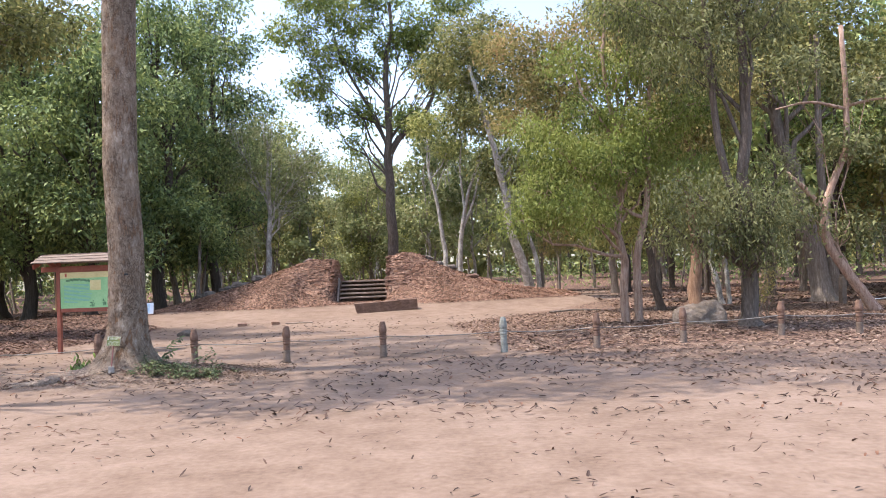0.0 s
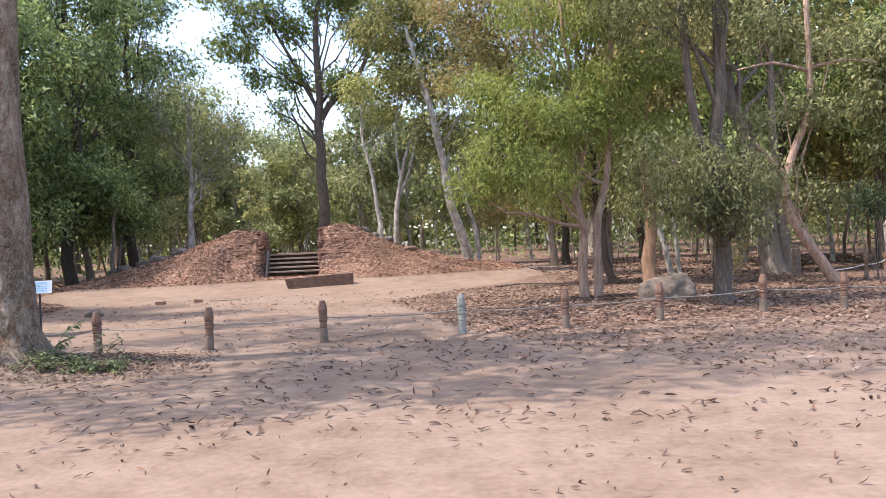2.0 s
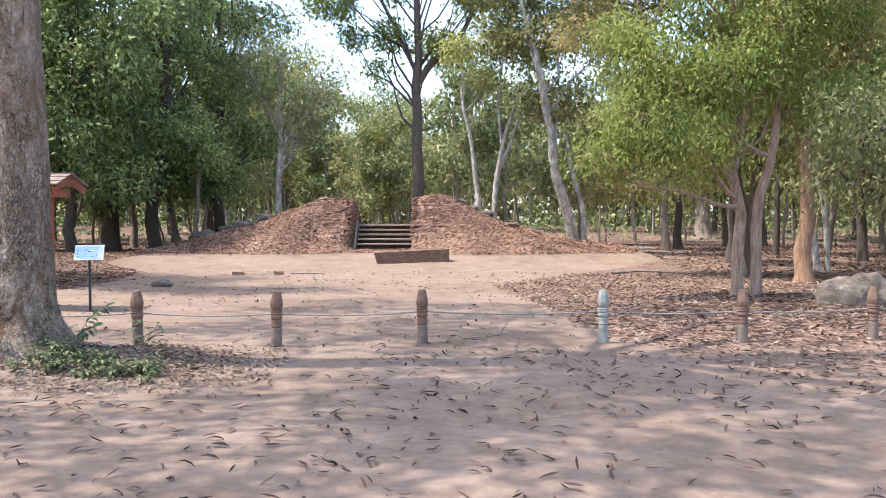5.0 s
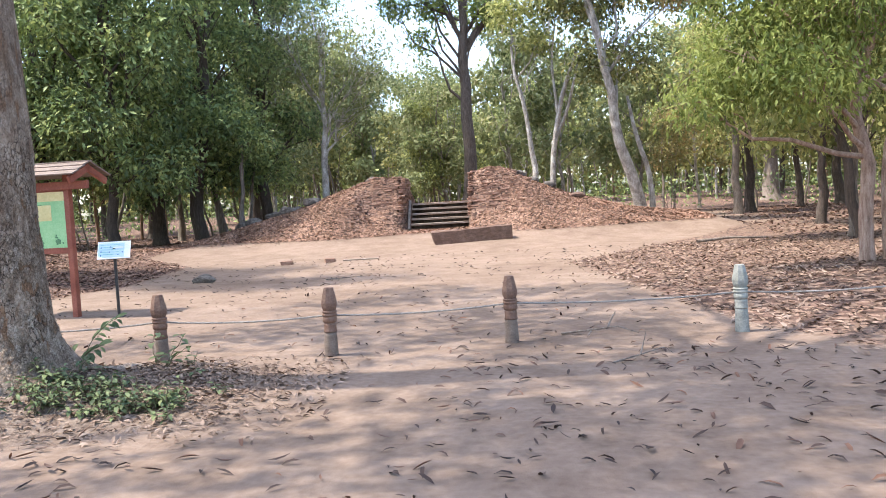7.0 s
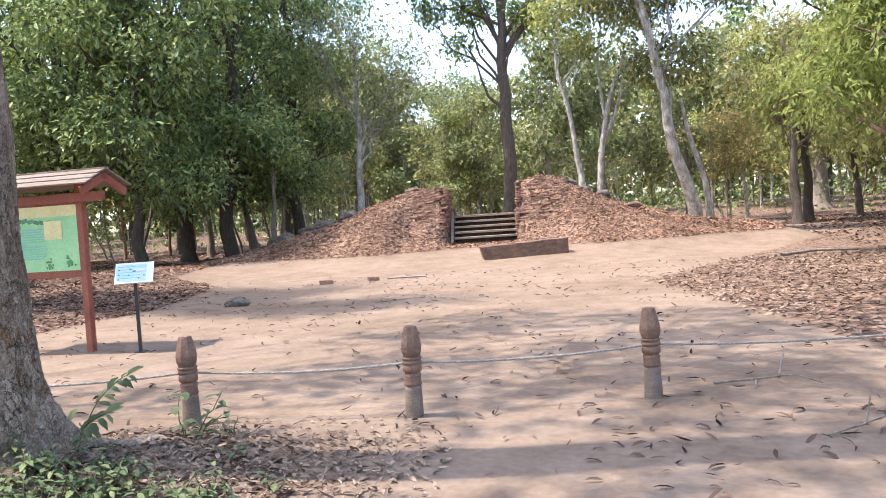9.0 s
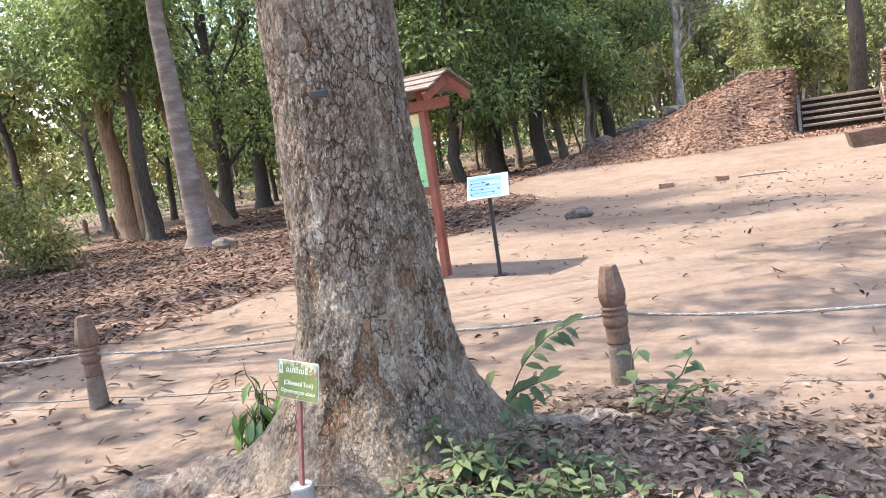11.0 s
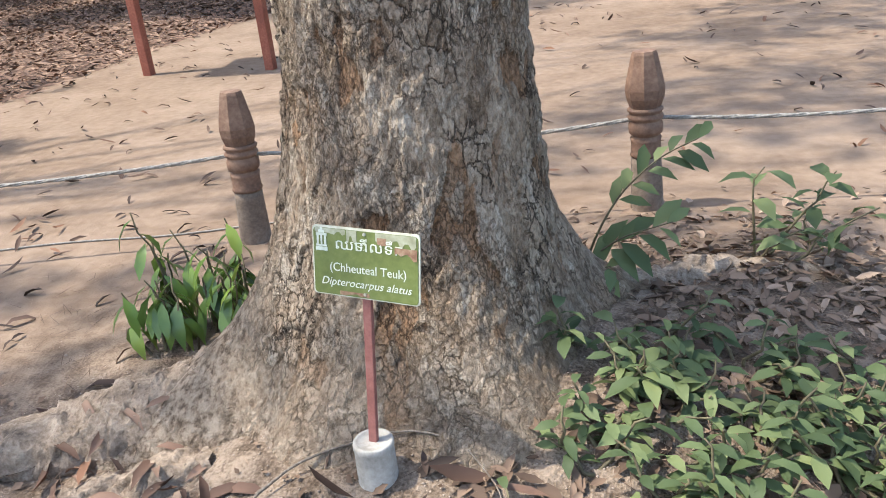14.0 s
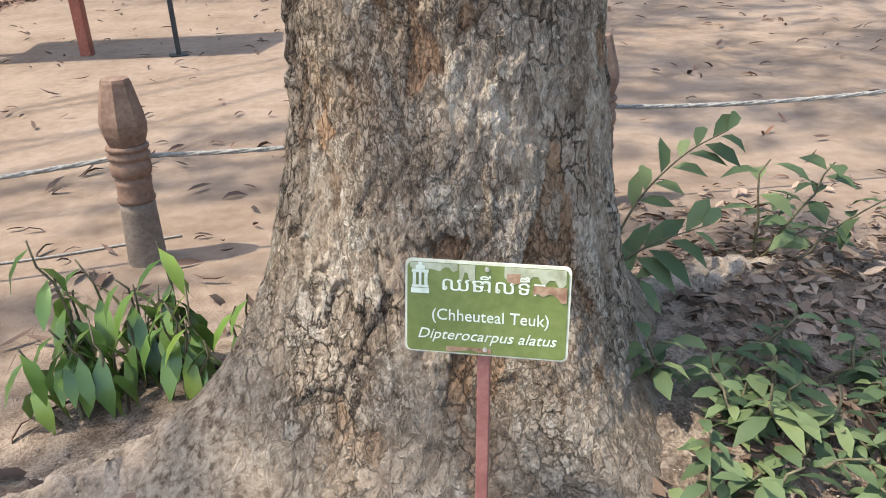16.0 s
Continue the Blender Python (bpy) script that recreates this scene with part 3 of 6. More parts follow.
def tree(label, x, y, blobs, n, size, leaf, bark, r, h, lean=(0, 0), name="tree", group="", wide=0.42, clump=None, droop=0.4,
         stems=(), limbs=None, flare=1.5, seed=1, seg=12, cat="tree", bend=0.12, limb_r=0.32, twigs=4, lump=0.1):
    """A tree: winding tapered trunk with limbs to the masses of its crown, and the crown of single leaves. Blobs are relative to the foot."""
    rng = np.random.default_rng(seed)
    ob = root(name, pose(x, y, zg(x, y) - 0.04), label, cat, group)
    tb = Tubes()
    k = 12
    top = np.array((lean[0], lean[1], h))
    pts = wander(rng, (0, 0, 0), top, k, bend * h / 12)
    t = np.linspace(0, 1, k)
    rads = r * (1 - 0.72 * t) * (1 + (flare - 1) * np.exp(-t * h / 0.45))
    first = np.array([[0, 0, -0.15]])
    tb.add(np.concatenate([first, pts[:1], pts[:1] + (pts[1] - pts[0]) * 0.3, pts[1:]]), np.concatenate([[rads[0] * 1.1], rads[:1], [r * 1.05], rads[1:]]), seg, lump, rng)
    for line, rr in stems:
        line = np.asarray(line, float)
        u = np.linspace(0, len(line) - 1, len(line) * 3 - 2)
        fine = np.stack([np.interp(u, np.arange(len(line)), line[:, a]) for a in range(3)], -1)
        fine[1:-1] = (fine[:-2] + fine[1:-1] * 2 + fine[2:]) / 4
        tb.add(fine, np.linspace(rr, rr * 0.45, len(fine)), max(8, seg - 2), 0.1, rng)
    for b in blobs:
        bz = b[2]
        f = np.clip((bz * 0.62) / h, 0.12, 0.92) if limbs is None else limbs
        start = np.array([np.interp(f, t, pts[:, a]) for a in range(3)])
        rr = np.interp(f, t, rads) * limb_r * 1.6
        end = np.array(b[:3]) + (0, 0, b[5] * 0.2)
        line = wander(rng, start, end, 6, 0.05 * np.linalg.norm(end - start))
        tb.add(line, np.linspace(rr, 0.012, 6), 6)
        for _ in range(twigs):
            s = line[rng.integers(2, 6)]
            e = np.array(b[:3]) + np.array(b[3:]) * unit(rng.normal(size=3)) * 0.8
            tb.add(wander(rng, s, e, 4, 0.08), np.linspace(rr * 0.35, 0.006, 4), 4)
    part("trunk", tb.mesh("trunk", bark), parent=ob)
    if n:
        c, d, nrm, L = crown_leaves(rng, blobs, n, size, clump or size * 1.6, droop)
        part("crown", leaves_mesh("crown", c, d, nrm, L, L * wide, leaf), parent=ob)
    return ob


# ---- the great tree with its name sign ----
DUST = []


def great_tree():
    rng = np.random.default_rng(5)
    X0, Y0 = -5.15, 13.7
    ob = root("dipterocarp_tree", pose(X0, Y0, 0), "tall dipterocarp tree with flaking grey-brown bark and spreading root flare", "tree")
    zs = np.concatenate([np.linspace(-0.1, 2.0, 350), np.linspace(2.02, 7.5, 70), np.linspace(7.8, 17, 20)])
    seg = 380
    ang = np.concatenate([np.linspace(0, math.pi, 90, endpoint=False), np.linspace(math.pi, 2 * math.pi, 290, endpoint=False)])
    rad = np.interp(zs, (-0.1, 0.15, 0.3, 0.5, 0.75, 1.0, 1.5, 2.4, 4, 7, 17), (0.68, 0.52, 0.435, 0.365, 0.328, 0.309, 0.29, 0.284, 0.276, 0.27, 0.2))
    cx = np.interp(zs, (0, 0.6, 1, 2.2, 3.6, 6.6, 17), (0.0, 0.005, 0.01, 0.018, -0.05, 0.0, 0.3))
    lobes = ((math.radians(203), 0.85, 0.34), (math.radians(30), 0.6, 0.32), (math.radians(295), 0.5, 0.36), (math.radians(120), 0.4, 0.35), (math.radians(250), 0.35, 0.3))
    V = np.zeros((len(zs), seg, 3))
    fissure = np.zeros((len(zs), seg), np.float32)
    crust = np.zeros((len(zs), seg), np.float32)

    plate = np.zeros((len(zs), seg), np.float32)
    bare = np.zeros((len(zs), seg), np.float32)

    def plates(w, scale, wide):
        """One layer of bark plates: height, curl and crack."""
        q = w * scale
        dist, spots = noise.voronoi(q)
        tone = max(-1.0, min(1.0, 2.2 * noise.noise(spots[0] * 7.7)))
        curl = (q.z - spots[0].z) * noise.noise(spots[0] * 3.1 + Vector((5, 5, 5))) * 2
        return tone, curl, max(0.0, 1 - (dist[1] - dist[0]) / wide)

    for i, z in enumerate(zs):
        flare = math.exp(-max(z, 0) / 0.22)
        near = float(np.interp(z, (0.2, 1.0, 1.7, 3.0), (1.0, 1.0, 0.7, 0.4)))
        for j, a in enumerate(ang):
            r = rad[i]
            for la, amount, w in lobes:
                dd = (a - la + math.pi) % (2 * math.pi) - math.pi
                r += amount * 0.62 * flare * math.exp(-(dd / w) ** 2)
            if z < 7.6:
                p = Vector((math.cos(a) * 0.34, math.sin(a) * 0.34, z * 0.5))
                w = p + 0.03 * noise.noise_vector(p * 9) + 0.01 * noise.noise_vector(p * 31)
                low = min(1.0, max(0.0, (z - 0.1) * 3))
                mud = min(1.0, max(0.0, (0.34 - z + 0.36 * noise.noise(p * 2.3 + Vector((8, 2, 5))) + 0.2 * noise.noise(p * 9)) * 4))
                t1, c1, k1 = plates(w, 10.5, 0.075)
                t2, c2, k2 = plates(w + Vector((3, 1, 2)), 26.0, 0.13)
                k1 *= min(1.0, max(0.0, 0.12 + 2.4 * noise.noise(p * 3.6 + Vector((4, 1, 2)))))
                k2 *= min(1.0, max(0.0, 0.02 + 2.4 * noise.noise(p * 5.3 + Vector((1, 6, 2)))))
                rough = near * (1 - 0.55 * mud)
                r += near * 0.014 * noise.noise(p * 3.4) + rough * (low * (0.0055 * t1 + 0.006 * c1 - 0.009 * k1) + 0.0045 * t2 + 0.006 * c2 - 0.005 * k2 + 0.004 * noise.noise(p * 58) + 0.004 * noise.noise(p * 115))
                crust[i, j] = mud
                fissure[i, j] = max(k1 * low, 0.7 * k2) * (1 - 0.7 * mud)
                plate[i, j] = 0.5 + 0.3 * t1 + 0.2 * t2
                bare[i, j] = (1 - mud) * min(1.0, max(0.0, (-0.55 - (0.6 * t1 + 0.5 * t2)) * 5))
            V[i, j] = (cx[i] + math.cos(a) * r, math.sin(a) * r, z)
    n = len(zs)
    i, j = np.meshgrid(np.arange(n - 1), np.arange(seg), indexing="ij")
    a, b = i * seg + j, i * seg + (j + 1) % seg
    me = mesh_np("trunk", V.reshape(-1, 3), np.stack([a, b, b + seg, a + seg], -1).reshape(-1, 4), BARK)
    me.attributes.new("fissure", "FLOAT", "POINT").data.foreach_set("value", fissure.ravel())
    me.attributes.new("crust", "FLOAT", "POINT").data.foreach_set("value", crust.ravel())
    me.attributes.new("plate", "FLOAT", "POINT").data.foreach_set("value", plate.ravel())
    me.attributes.new("bare", "FLOAT", "POINT").data.foreach_set("value", bare.ravel())
    part("trunk", smooth(me), parent=ob)
    # surface roots, sunk into the dusty earth
    dust = []
    for line, r0 in ((((-0.3, -0.1, 0.16), (-0.62, -0.24, 0.06), (-1.0, -0.4, 0.0), (-1.5, -0.55, -0.05), (-2.0, -0.85, -0.1)), 0.19),
                     (((0.2, 0.15, 0.12), (0.6, 0.36, 0.06), (1.05, 0.52, 0.04), (1.6, 0.62, -0.02), (2.1, 0.62, -0.1)), 0.16),
                     (((0.15, -0.2, 0.1), (0.3, -0.52, 0.04), (0.4, -0.85, -0.03), (0.5, -1.3, -0.1)), 0.17),
                     (((-0.5, -0.5, 0.03), (-0.95, -0.82, 0.03), (-1.5, -0.98, -0.02), (-2.1, -1.0, -0.08)), 0.09),
                     (((-0.2, -0.2, 0.08), (-0.35, -0.6, 0.0), (-0.7, -1.1, -0.06)), 0.15)):
        line = np.asarray(line, float)
        u = np.linspace(0, len(line) - 1, 140)
        fine = np.stack([np.interp(u, np.arange(len(line)), line[:, q]) for q in range(3)], -1)
        for _ in range(55):
            fine[1:-1] = (fine[:-2] + fine[1:-1] + fine[2:]) / 3
        tb = Tubes()
        tb.add(fine, np.linspace(r0, r0 * 0.35, 140), 44, cap=False)
        tb.v = [np.array([np.array(v) + 0.03 * np.array(noise.noise_vector(Vector(v) * 5)) + 0.016 * np.array(noise.noise_vector(Vector(v) * 15)) + 0.014 * np.array(noise.noise_vector(Vector(v) * 34)) + 0.009 * np.array(noise.noise_vector(Vector(v) * 85)) for v in tb.v[0]])]
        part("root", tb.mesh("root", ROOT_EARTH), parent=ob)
        high = tb.v[0].reshape(140, 44, 3)
        up = high[:, :, 2] > high[:, :, 2].max(1, keepdims=True) - r0 * 0.55
        dust.append(high[up] + (X0, Y0, 0))
    spots = np.concatenate(dust)
    pick = spots[rng.integers(0, len(spots), 2600)] + rng.normal(0, 0.012, (2600, 3)) * (1, 1, 0.15)
    DUST.append(pick)
    # high limbs and the open crown
    tb = Tubes()
    blobs = []
    for q in range(13):
        g = q * 2.4
        d = 1.8 + 4.2 * ((q * 0.618) % 1)
        blobs.append((0.3 + d * math.cos(g), -0.3 + d * math.sin(g), 13.5 + 6.5 * ((q * 0.37) % 1), 2.1, 2.1, 1.3))
    for b in blobs:
        tb.add(wander(rng, (0.2, 0, 11.5 + 0.25 * (b[2] - 13)), b[:3], 7, 0.15), np.linspace(0.12, 0.015, 7), 7)
    part("limbs", tb.mesh("limbs", BARK_GREY), parent=ob)
    c, d, nrm, L = crown_leaves(rng, blobs, 6200, 0.26, 0.3, 0.3)
    part("crown", leaves_mesh("crown", c, d, nrm, L, L * 0.5, LEAF_MID), parent=ob)
    # small dark tag nailed to the bark
    part("tag", boxed(0.07, 0.006, 0.028, (0.13, -0.292, 1.73), (0, 0, 22), 0.002), BLACK_STEEL, ob, "small dark metal number tag")


great_tree()

# ---- unseen trees, added to shade the open place ----
# crown masses are set by where their shade should fall
bl = [(0.9 + 0.62 * q, 0.1 + 1.4 * math.sin(q * 2.4) + 0.12 * q, 11.0 + 1.8 * ((q * 0.618) % 1), 1.15, 1.0, 0.7) for q in range(9)]
tree("unseen tree with a wide open crown, added to shade the foreground", -9.6, 10.2, bl, 3000, 0.28, LEAF_MID, BARK_GREY, 0.26, 12.0, seed=21, clump=0.28, limb_r=0.16, twigs=2)
bl = [(-2.9 + 0.62 * q, 0.9 + 0.7 * math.sin(q * 2.4), 10.6 + 1.9 * ((q * 0.618) % 1), 1.05, 0.95, 0.75) for q in range(7)]
bl += [(1.2, -0.3, 10.7, 0.85, 0.7, 0.55), (2.5, 0.1, 11.2, 0.9, 0.75, 0.5)]
tree("unseen slender tree with a narrow crown, added to shade trunk and sand", -11.3, 11.9, bl, 900, 0.28, LEAF_MID, BARK_GREY, 0.2, 12.0, seed=23, clump=0.26, limb_r=0.12, twigs=1)
bl = [(2.2, 0.2, 12.6, 1.0, 0.6, 0.5), (3.4, 0.8, 13.2, 1.1, 0.6, 0.5), (5.2, 0.3, 12.8, 1.2, 0.6, 0.5), (6.6, 0.7, 13.4, 1.1, 0.6, 0.5), (4.2, 1.7, 13.0, 1.0, 0.5, 0.5), (6.3, 2.0, 12.7, 1.0, 0.5, 0.5), (7.2, 2.8, 13.2, 0.9, 0.5, 0.5),
      (3.9, 3.4, 13.3, 1.2, 0.6, 0.5), (5.4, 3.9, 12.8, 1.3, 0.6, 0.5), (7.0, 4.3, 13.3, 1.2, 0.6, 0.5), (4.6, 4.9, 13.4, 1.1, 0.5, 0.5)]
tree("unseen tall tree with a patchy crown, added to shade the rope fence", -14.0, 15.0, bl, 2600, 0.26, LEAF_MID, BARK_GREY, 0.2, 13.0, seed=24, clump=0.28, limb_r=0.14, twigs=1)

# ---- right-hand trees ----
tree("two-stemmed grey tree with drooping bright green leaves", 4.63, 21.6,
     [(-1.9, -0.3, 3.4, 0.9, 1.0, 0.75), (-1.1, -0.8, 2.9, 0.9, 0.9, 0.6), (-1.5, 0.2, 4.6, 1.1, 1.1, 0.75), (-0.3, -0.5, 4.2, 1.0, 1.1, 0.7), (0.7, 0, 5.1, 1.1, 1.2, 0.7), (1.5, 0.2, 3.9, 1.0, 1.0, 0.65),
      (-0.5, 0.3, 5.7, 0.9, 1.0, 0.6), (2.0, 0.2, 5.6, 0.8, 0.9, 0.6), (-2.3, 0.4, 5.2, 0.6, 0.7, 0.4), (-2.6, -0.4, 2.7, 0.6, 0.7, 0.4), (0.5, 0.2, 6.7, 1.0, 1.0, 0.7), (-1.1, 0.3, 7.0, 0.8, 0.9, 0.5), (1.5, 0.2, 7.6, 1.0, 1.0, 0.7), (0.4, 0.1, 8.5, 1.1, 1.1, 0.8), (1.4, 0, 9.6, 1.1, 1.1, 0.8)],
     36000, 0.13, LEAF_LUSH, BARK_ROSE, 0.115, 8.6, (-0.15, 0.1), flare=1.25, stems=((((0.33, -0.05, -0.1), (0.33, 0, 1.0), (0.36, 0, 1.9), (0.62, 0, 2.75), (0.74, 0.05, 3.6), (0.82, 0.1, 5.4), (1.0, 0.1, 7.0)), 0.12), (((0.62, 0, 2.75), (0.3, 0, 2.85), (0.0, 0, 3.1)), 0.06)),
     seed=11, droop=0.9, wide=0.34, clump=0.2)
tree("dark fluted trunk with low drooping grey-green branches", 6.82, 18.6,
     [(-1.2, -0.4, 2.9, 0.9, 0.9, 0.7), (-0.3, -0.7, 2.5, 0.9, 0.8, 0.75), (0.5, -0.4, 2.6, 0.65, 0.7, 0.65), (-0.7, -0.5, 1.9, 0.7, 0.7, 0.5), (0.2, -0.7, 1.7, 0.6, 0.6, 0.45), (-1.6, 0, 2.2, 0.6, 0.7, 0.5), (0.7, 0, 3.5, 0.55, 0.6, 0.45),
      (-0.9, 0.3, 6.4, 1.5, 1.5, 1.1), (0.5, 0.4, 7.3, 1.2, 1.2, 0.9), (0, 0, 8.4, 1.6, 1.6, 1.1), (-2.0, 0.6, 7.6, 1.3, 1.3, 0.9)],
     27000, 0.115, LEAF_GREY, BARK_FLUTED, 0.165, 9.5, (0.1, 0.2), lump=0.2, stems=((((0, 0, 1.6), (-0.15, 0.05, 2.6), (-0.5, 0.1, 4.2), (-0.62, 0.1, 6.5), (-0.7, 0.1, 8.5)), 0.11),), seed=12, droop=0.9, wide=0.34, clump=0.2, flare=1.9, seg=20)
tree("orange-brown straight trunk among the litter", 7.9, 26.9, [(-0.5, 0, 6.2, 1.7, 1.7, 1.3), (0.8, 0.5, 7.4, 1.8, 1.8, 1.3), (-1.2, 0.3, 8.8, 1.6, 1.6, 1.1)], 9000, 0.2, LEAF_OLIVE, BARK_BROWN, 0.2, 8.6, seed=13, clump=0.3)
tree("slender dark tree with feathery yellowing branches", 7.2, 28.6, [(-4.2, 0.6, 6.9, 1.7, 1.5, 0.7), (-3.2, 0.4, 8.2, 1.9, 1.6, 0.9), (-2.2, 0, 9.6, 1.9, 1.7, 1.0), (-0.6, 0.3, 10.4, 1.9, 1.7, 1.0), (-4.6, 0.8, 9.4, 1.6, 1.5, 0.8)],
     16000, 0.17, LEAF_YELLOW, BARK_DARK, 0.13, 9.5, (-0.8, 0.2), seed=14, droop=0.2, wide=0.4, clump=0.3)
tree("pale thin mottled tree with forked stems", 10.2, 31.9, [(-0.5, 0, 7.8, 1.9, 1.9, 1.4), (1.3, 0.4, 9.2, 2.0, 1.9, 1.3), (-1.6, 0.4, 10.2, 1.8, 1.8, 1.1)], 11000, 0.2, LEAF_OLIVE, BARK_PALE, 0.11, 9.0, (-0.6, 0), stems=((((0.3, 0, -0.1), (0.2, 0, 2.0), (-0.5, 0, 5.0), (-0.7, 0, 8)), 0.1),), seed=15, clump=0.3)
tree("large grey leaning trunk with a high crown", 13.7, 31.0, [(-2.2, 0, 9.4, 2.2, 2.0, 1.5), (0, 0.6, 10.8, 2.3, 2.2, 1.5), (-3.8, 0.5, 11.5, 2.0, 2.0, 1.4), (1.6, 0, 8.6, 1.6, 1.6, 1.1)], 14000, 0.22, LEAF_MID, BARK_GREY, 0.36, 11.5, (-1.9, 0), seed=16, clump=0.35,
     stems=((((0.5, 0.1, -0.1), (0.35, 0.1, 2.0), (0.1, 0.1, 5.0), (0.2, 0, 10)), 0.22),))
tree("leaning red-brown trunk that bends upright with few leaves", 12.5, 24.6, [(-2.0, 0, 3.0, 0.7, 0.8, 0.5), (-0.4, 0.2, 2.4, 0.7, 0.7, 0.45), (-0.6, 0, 4.9, 0.8, 0.8, 0.35), (-1.9, 0.2, 7.3, 0.9, 1.0, 0.5), (0.2, 0.2, 6.7, 0.9, 0.9, 0.5)],
     3600, 0.18, LEAF_GREY, BARK_ROSE, 0.09, 2.4, (-1.3, 0), stems=((((0.05, 0, -0.1), (-0.6, 0, 0.9), (-1.3, 0, 1.95), (-1.42, 0, 2.9), (-1.1, 0, 3.8), (-0.62, 0, 4.8), (-0.55, 0, 6.2), (-0.6, 0, 8.5)), 0.15), (((0.15, 0.05, -0.05), (-0.55, 0.05, 0.95), (-1.2, 0.05, 1.85)), 0.12), (((-1.35, 0, 3.0), (-1.9, 0, 3.7), (-2.4, 0, 4.2)), 0.1), (((-0.55, 0, 6.0), (-1.6, 0, 6.3), (-2.6, 0.1, 6.1)), 0.05), (((-0.55, 0, 6.1), (0.4, 0, 6.3), (1.4, 0, 6.2)), 0.05)), seed=17, limbs=0.8)
tree("thin pale straight tree with large hanging leaves", 15.2, 26.1, [(0.2, -0.3, 4.0, 0.9, 0.9, 0.7), (-0.2, 0, 5.4, 1.0, 1.0, 0.8), (0.7, 0.2, 2.7, 0.8, 0.8, 0.5), (0.3, 0, 6.9, 1.2, 1.2, 0.9), (1.2, 0, 4.7, 0.9, 0.9, 0.7)], 8000, 0.2, LEAF_GREY, BARK_PALE, 0.11, 8.0, seed=18, droop=0.8, clump=0.25, flare=1.9)
for k, (x, y, r, h) in enumerate(((9.27, 50.0, 0.22, 9), (10.47, 52.3, 0.24, 10), (8.76, 36.4, 0.15, 7.5), (7.22, 29.3, 0.12, 6.0), (14.4, 57, 0.2, 10), (17.4, 59.3, 0.3, 11), (17.2, 73, 0.6, 14), (16.5, 36.5, 0.2, 9), (19.5, 32.0, 0.2, 9))):
    bl = [(1.5 * math.cos(q * 2.2 + k), 1.5 * math.sin(q * 2.2 + k), h * (0.55 + 0.1 * q), 1.5, 1.5, 1.1) for q in range(5)]
    tree("dark-trunked tree with a yellow-green crown above the litter", x, y, bl, 7000, 0.22, LEAF_DARK if x > 14 and y < 40 else (LEAF_BRIGHT, LEAF_OLIVE, LEAF_MID)[k % 3], BARK_DARK if k % 3 else BARK_GREY, r, h, (-0.3 + 0.2 * (k % 4), 0), seed=30 + k, clump=0.32, droop=0.6)

# ---- trees by the stairway ----
tree("white-mottled leaning trunk on the end of the bank", 3.84, 43.85, [(-2.0, 0, 10.2, 2.2, 2.2, 1.4), (-0.4, 0, 11.8, 2.2, 2.2, 1.4), (-3.6, 0.5, 12.6, 2.2, 2.0, 1.3), (-2.2, 0, 14.2, 2.3, 2.2, 1.3), (1.6, 0, 10.4, 1.8, 1.8, 1.2), (-1.0, 0, 7.2, 1.7, 1.6, 1.2)], 19000, 0.24, LEAF_MID, BARK_PALE, 0.26, 12.5, (-2.9, -1.0),
     stems=((((0.45, 0, -0.1), (0.35, 0, 2.2), (-0.2, 0, 3.9), (-0.5, 0, 5.6)), 0.14),), seed=41, clump=0.4)
tree("tall dark forked tree with open bright green foliage", -4.3, 50.5,
     [(-4.6, 0, 12.4, 1.6, 1.5, 1.0), (-3.2, 0, 14.2, 1.8, 1.7, 1.0), (-5.6, 0, 15.8, 1.7, 1.7, 1.0), (-2.2, 0.4, 16.6, 2.0, 2.0, 1.2), (0.2, 0, 18.2, 2.2, 2.0, 1.2), (2.6, 0, 15.6, 2.0, 2.0, 1.2), (3.6, 0, 12.9, 1.6, 1.5, 1.0), (-1.4, 0, 10.6, 1.1, 1.1, 0.8), (1.7, 0, 10.0, 1.2, 1.2, 0.8), (-4.4, 0, 18.2, 2.0, 2.0, 1.2), (4.6, 0, 17.6, 1.8, 1.8, 1.1), (-1.9, 0, 8.8, 0.8, 0.8, 0.7), (2.6, 0.3, 13.6, 1.5, 1.4, 0.8), (0.9, 0.4, 15.0, 1.7, 1.6, 0.9), (-1.2, 0.4, 13.4, 1.3, 1.3, 0.8), (5.8, 0, 14.6, 1.5, 1.4, 0.8), (-3.4, 0.2, 10.6, 0.9, 0.9, 0.6)],
     25000, 0.27, LEAF_LUSH, BARK_FLUTED, 0.36, 17.5, (0.5, 0), stems=((((0.1, 0, 8.0), (1.1, 0, 9.3), (2.4, 0, 10.4), (3.0, 0, 11.4), (3.4, 0, 13.2)), 0.2), (((0.1, 0, 8.6), (-1.2, 0, 11.4), (-2.4, 0, 13.6), (-3.0, 0, 15.5)), 0.12)), seed=42, clump=0.33, limb_r=0.2)
tree("pale multi-stemmed tree with bare forked branches", -0.5, 46.0, [(-0.9, 0, 9.6, 1.1, 1.1, 0.7), (1.3, 0, 9.9, 1.2, 1.1, 0.7), (0.2, 0, 8.1, 0.9, 0.9, 0.6)], 2600, 0.24, LEAF_BRIGHT, BARK_PALE, 0.16, 8.6, (-1.0, 0),
     stems=((((0.5, 0, -0.1), (0.6, 0, 3.0), (1.1, 0, 5.6), (1.9, 0, 7.6)), 0.16), (((0.62, 0, 3.4), (1.4, 0, 5.0), (2.0, 0, 7.4)), 0.1), (((0.9, 0, 4.9), (0.7, 0, 7.2), (1.0, 0, 9.2)), 0.08)), seed=43, clump=0.35)
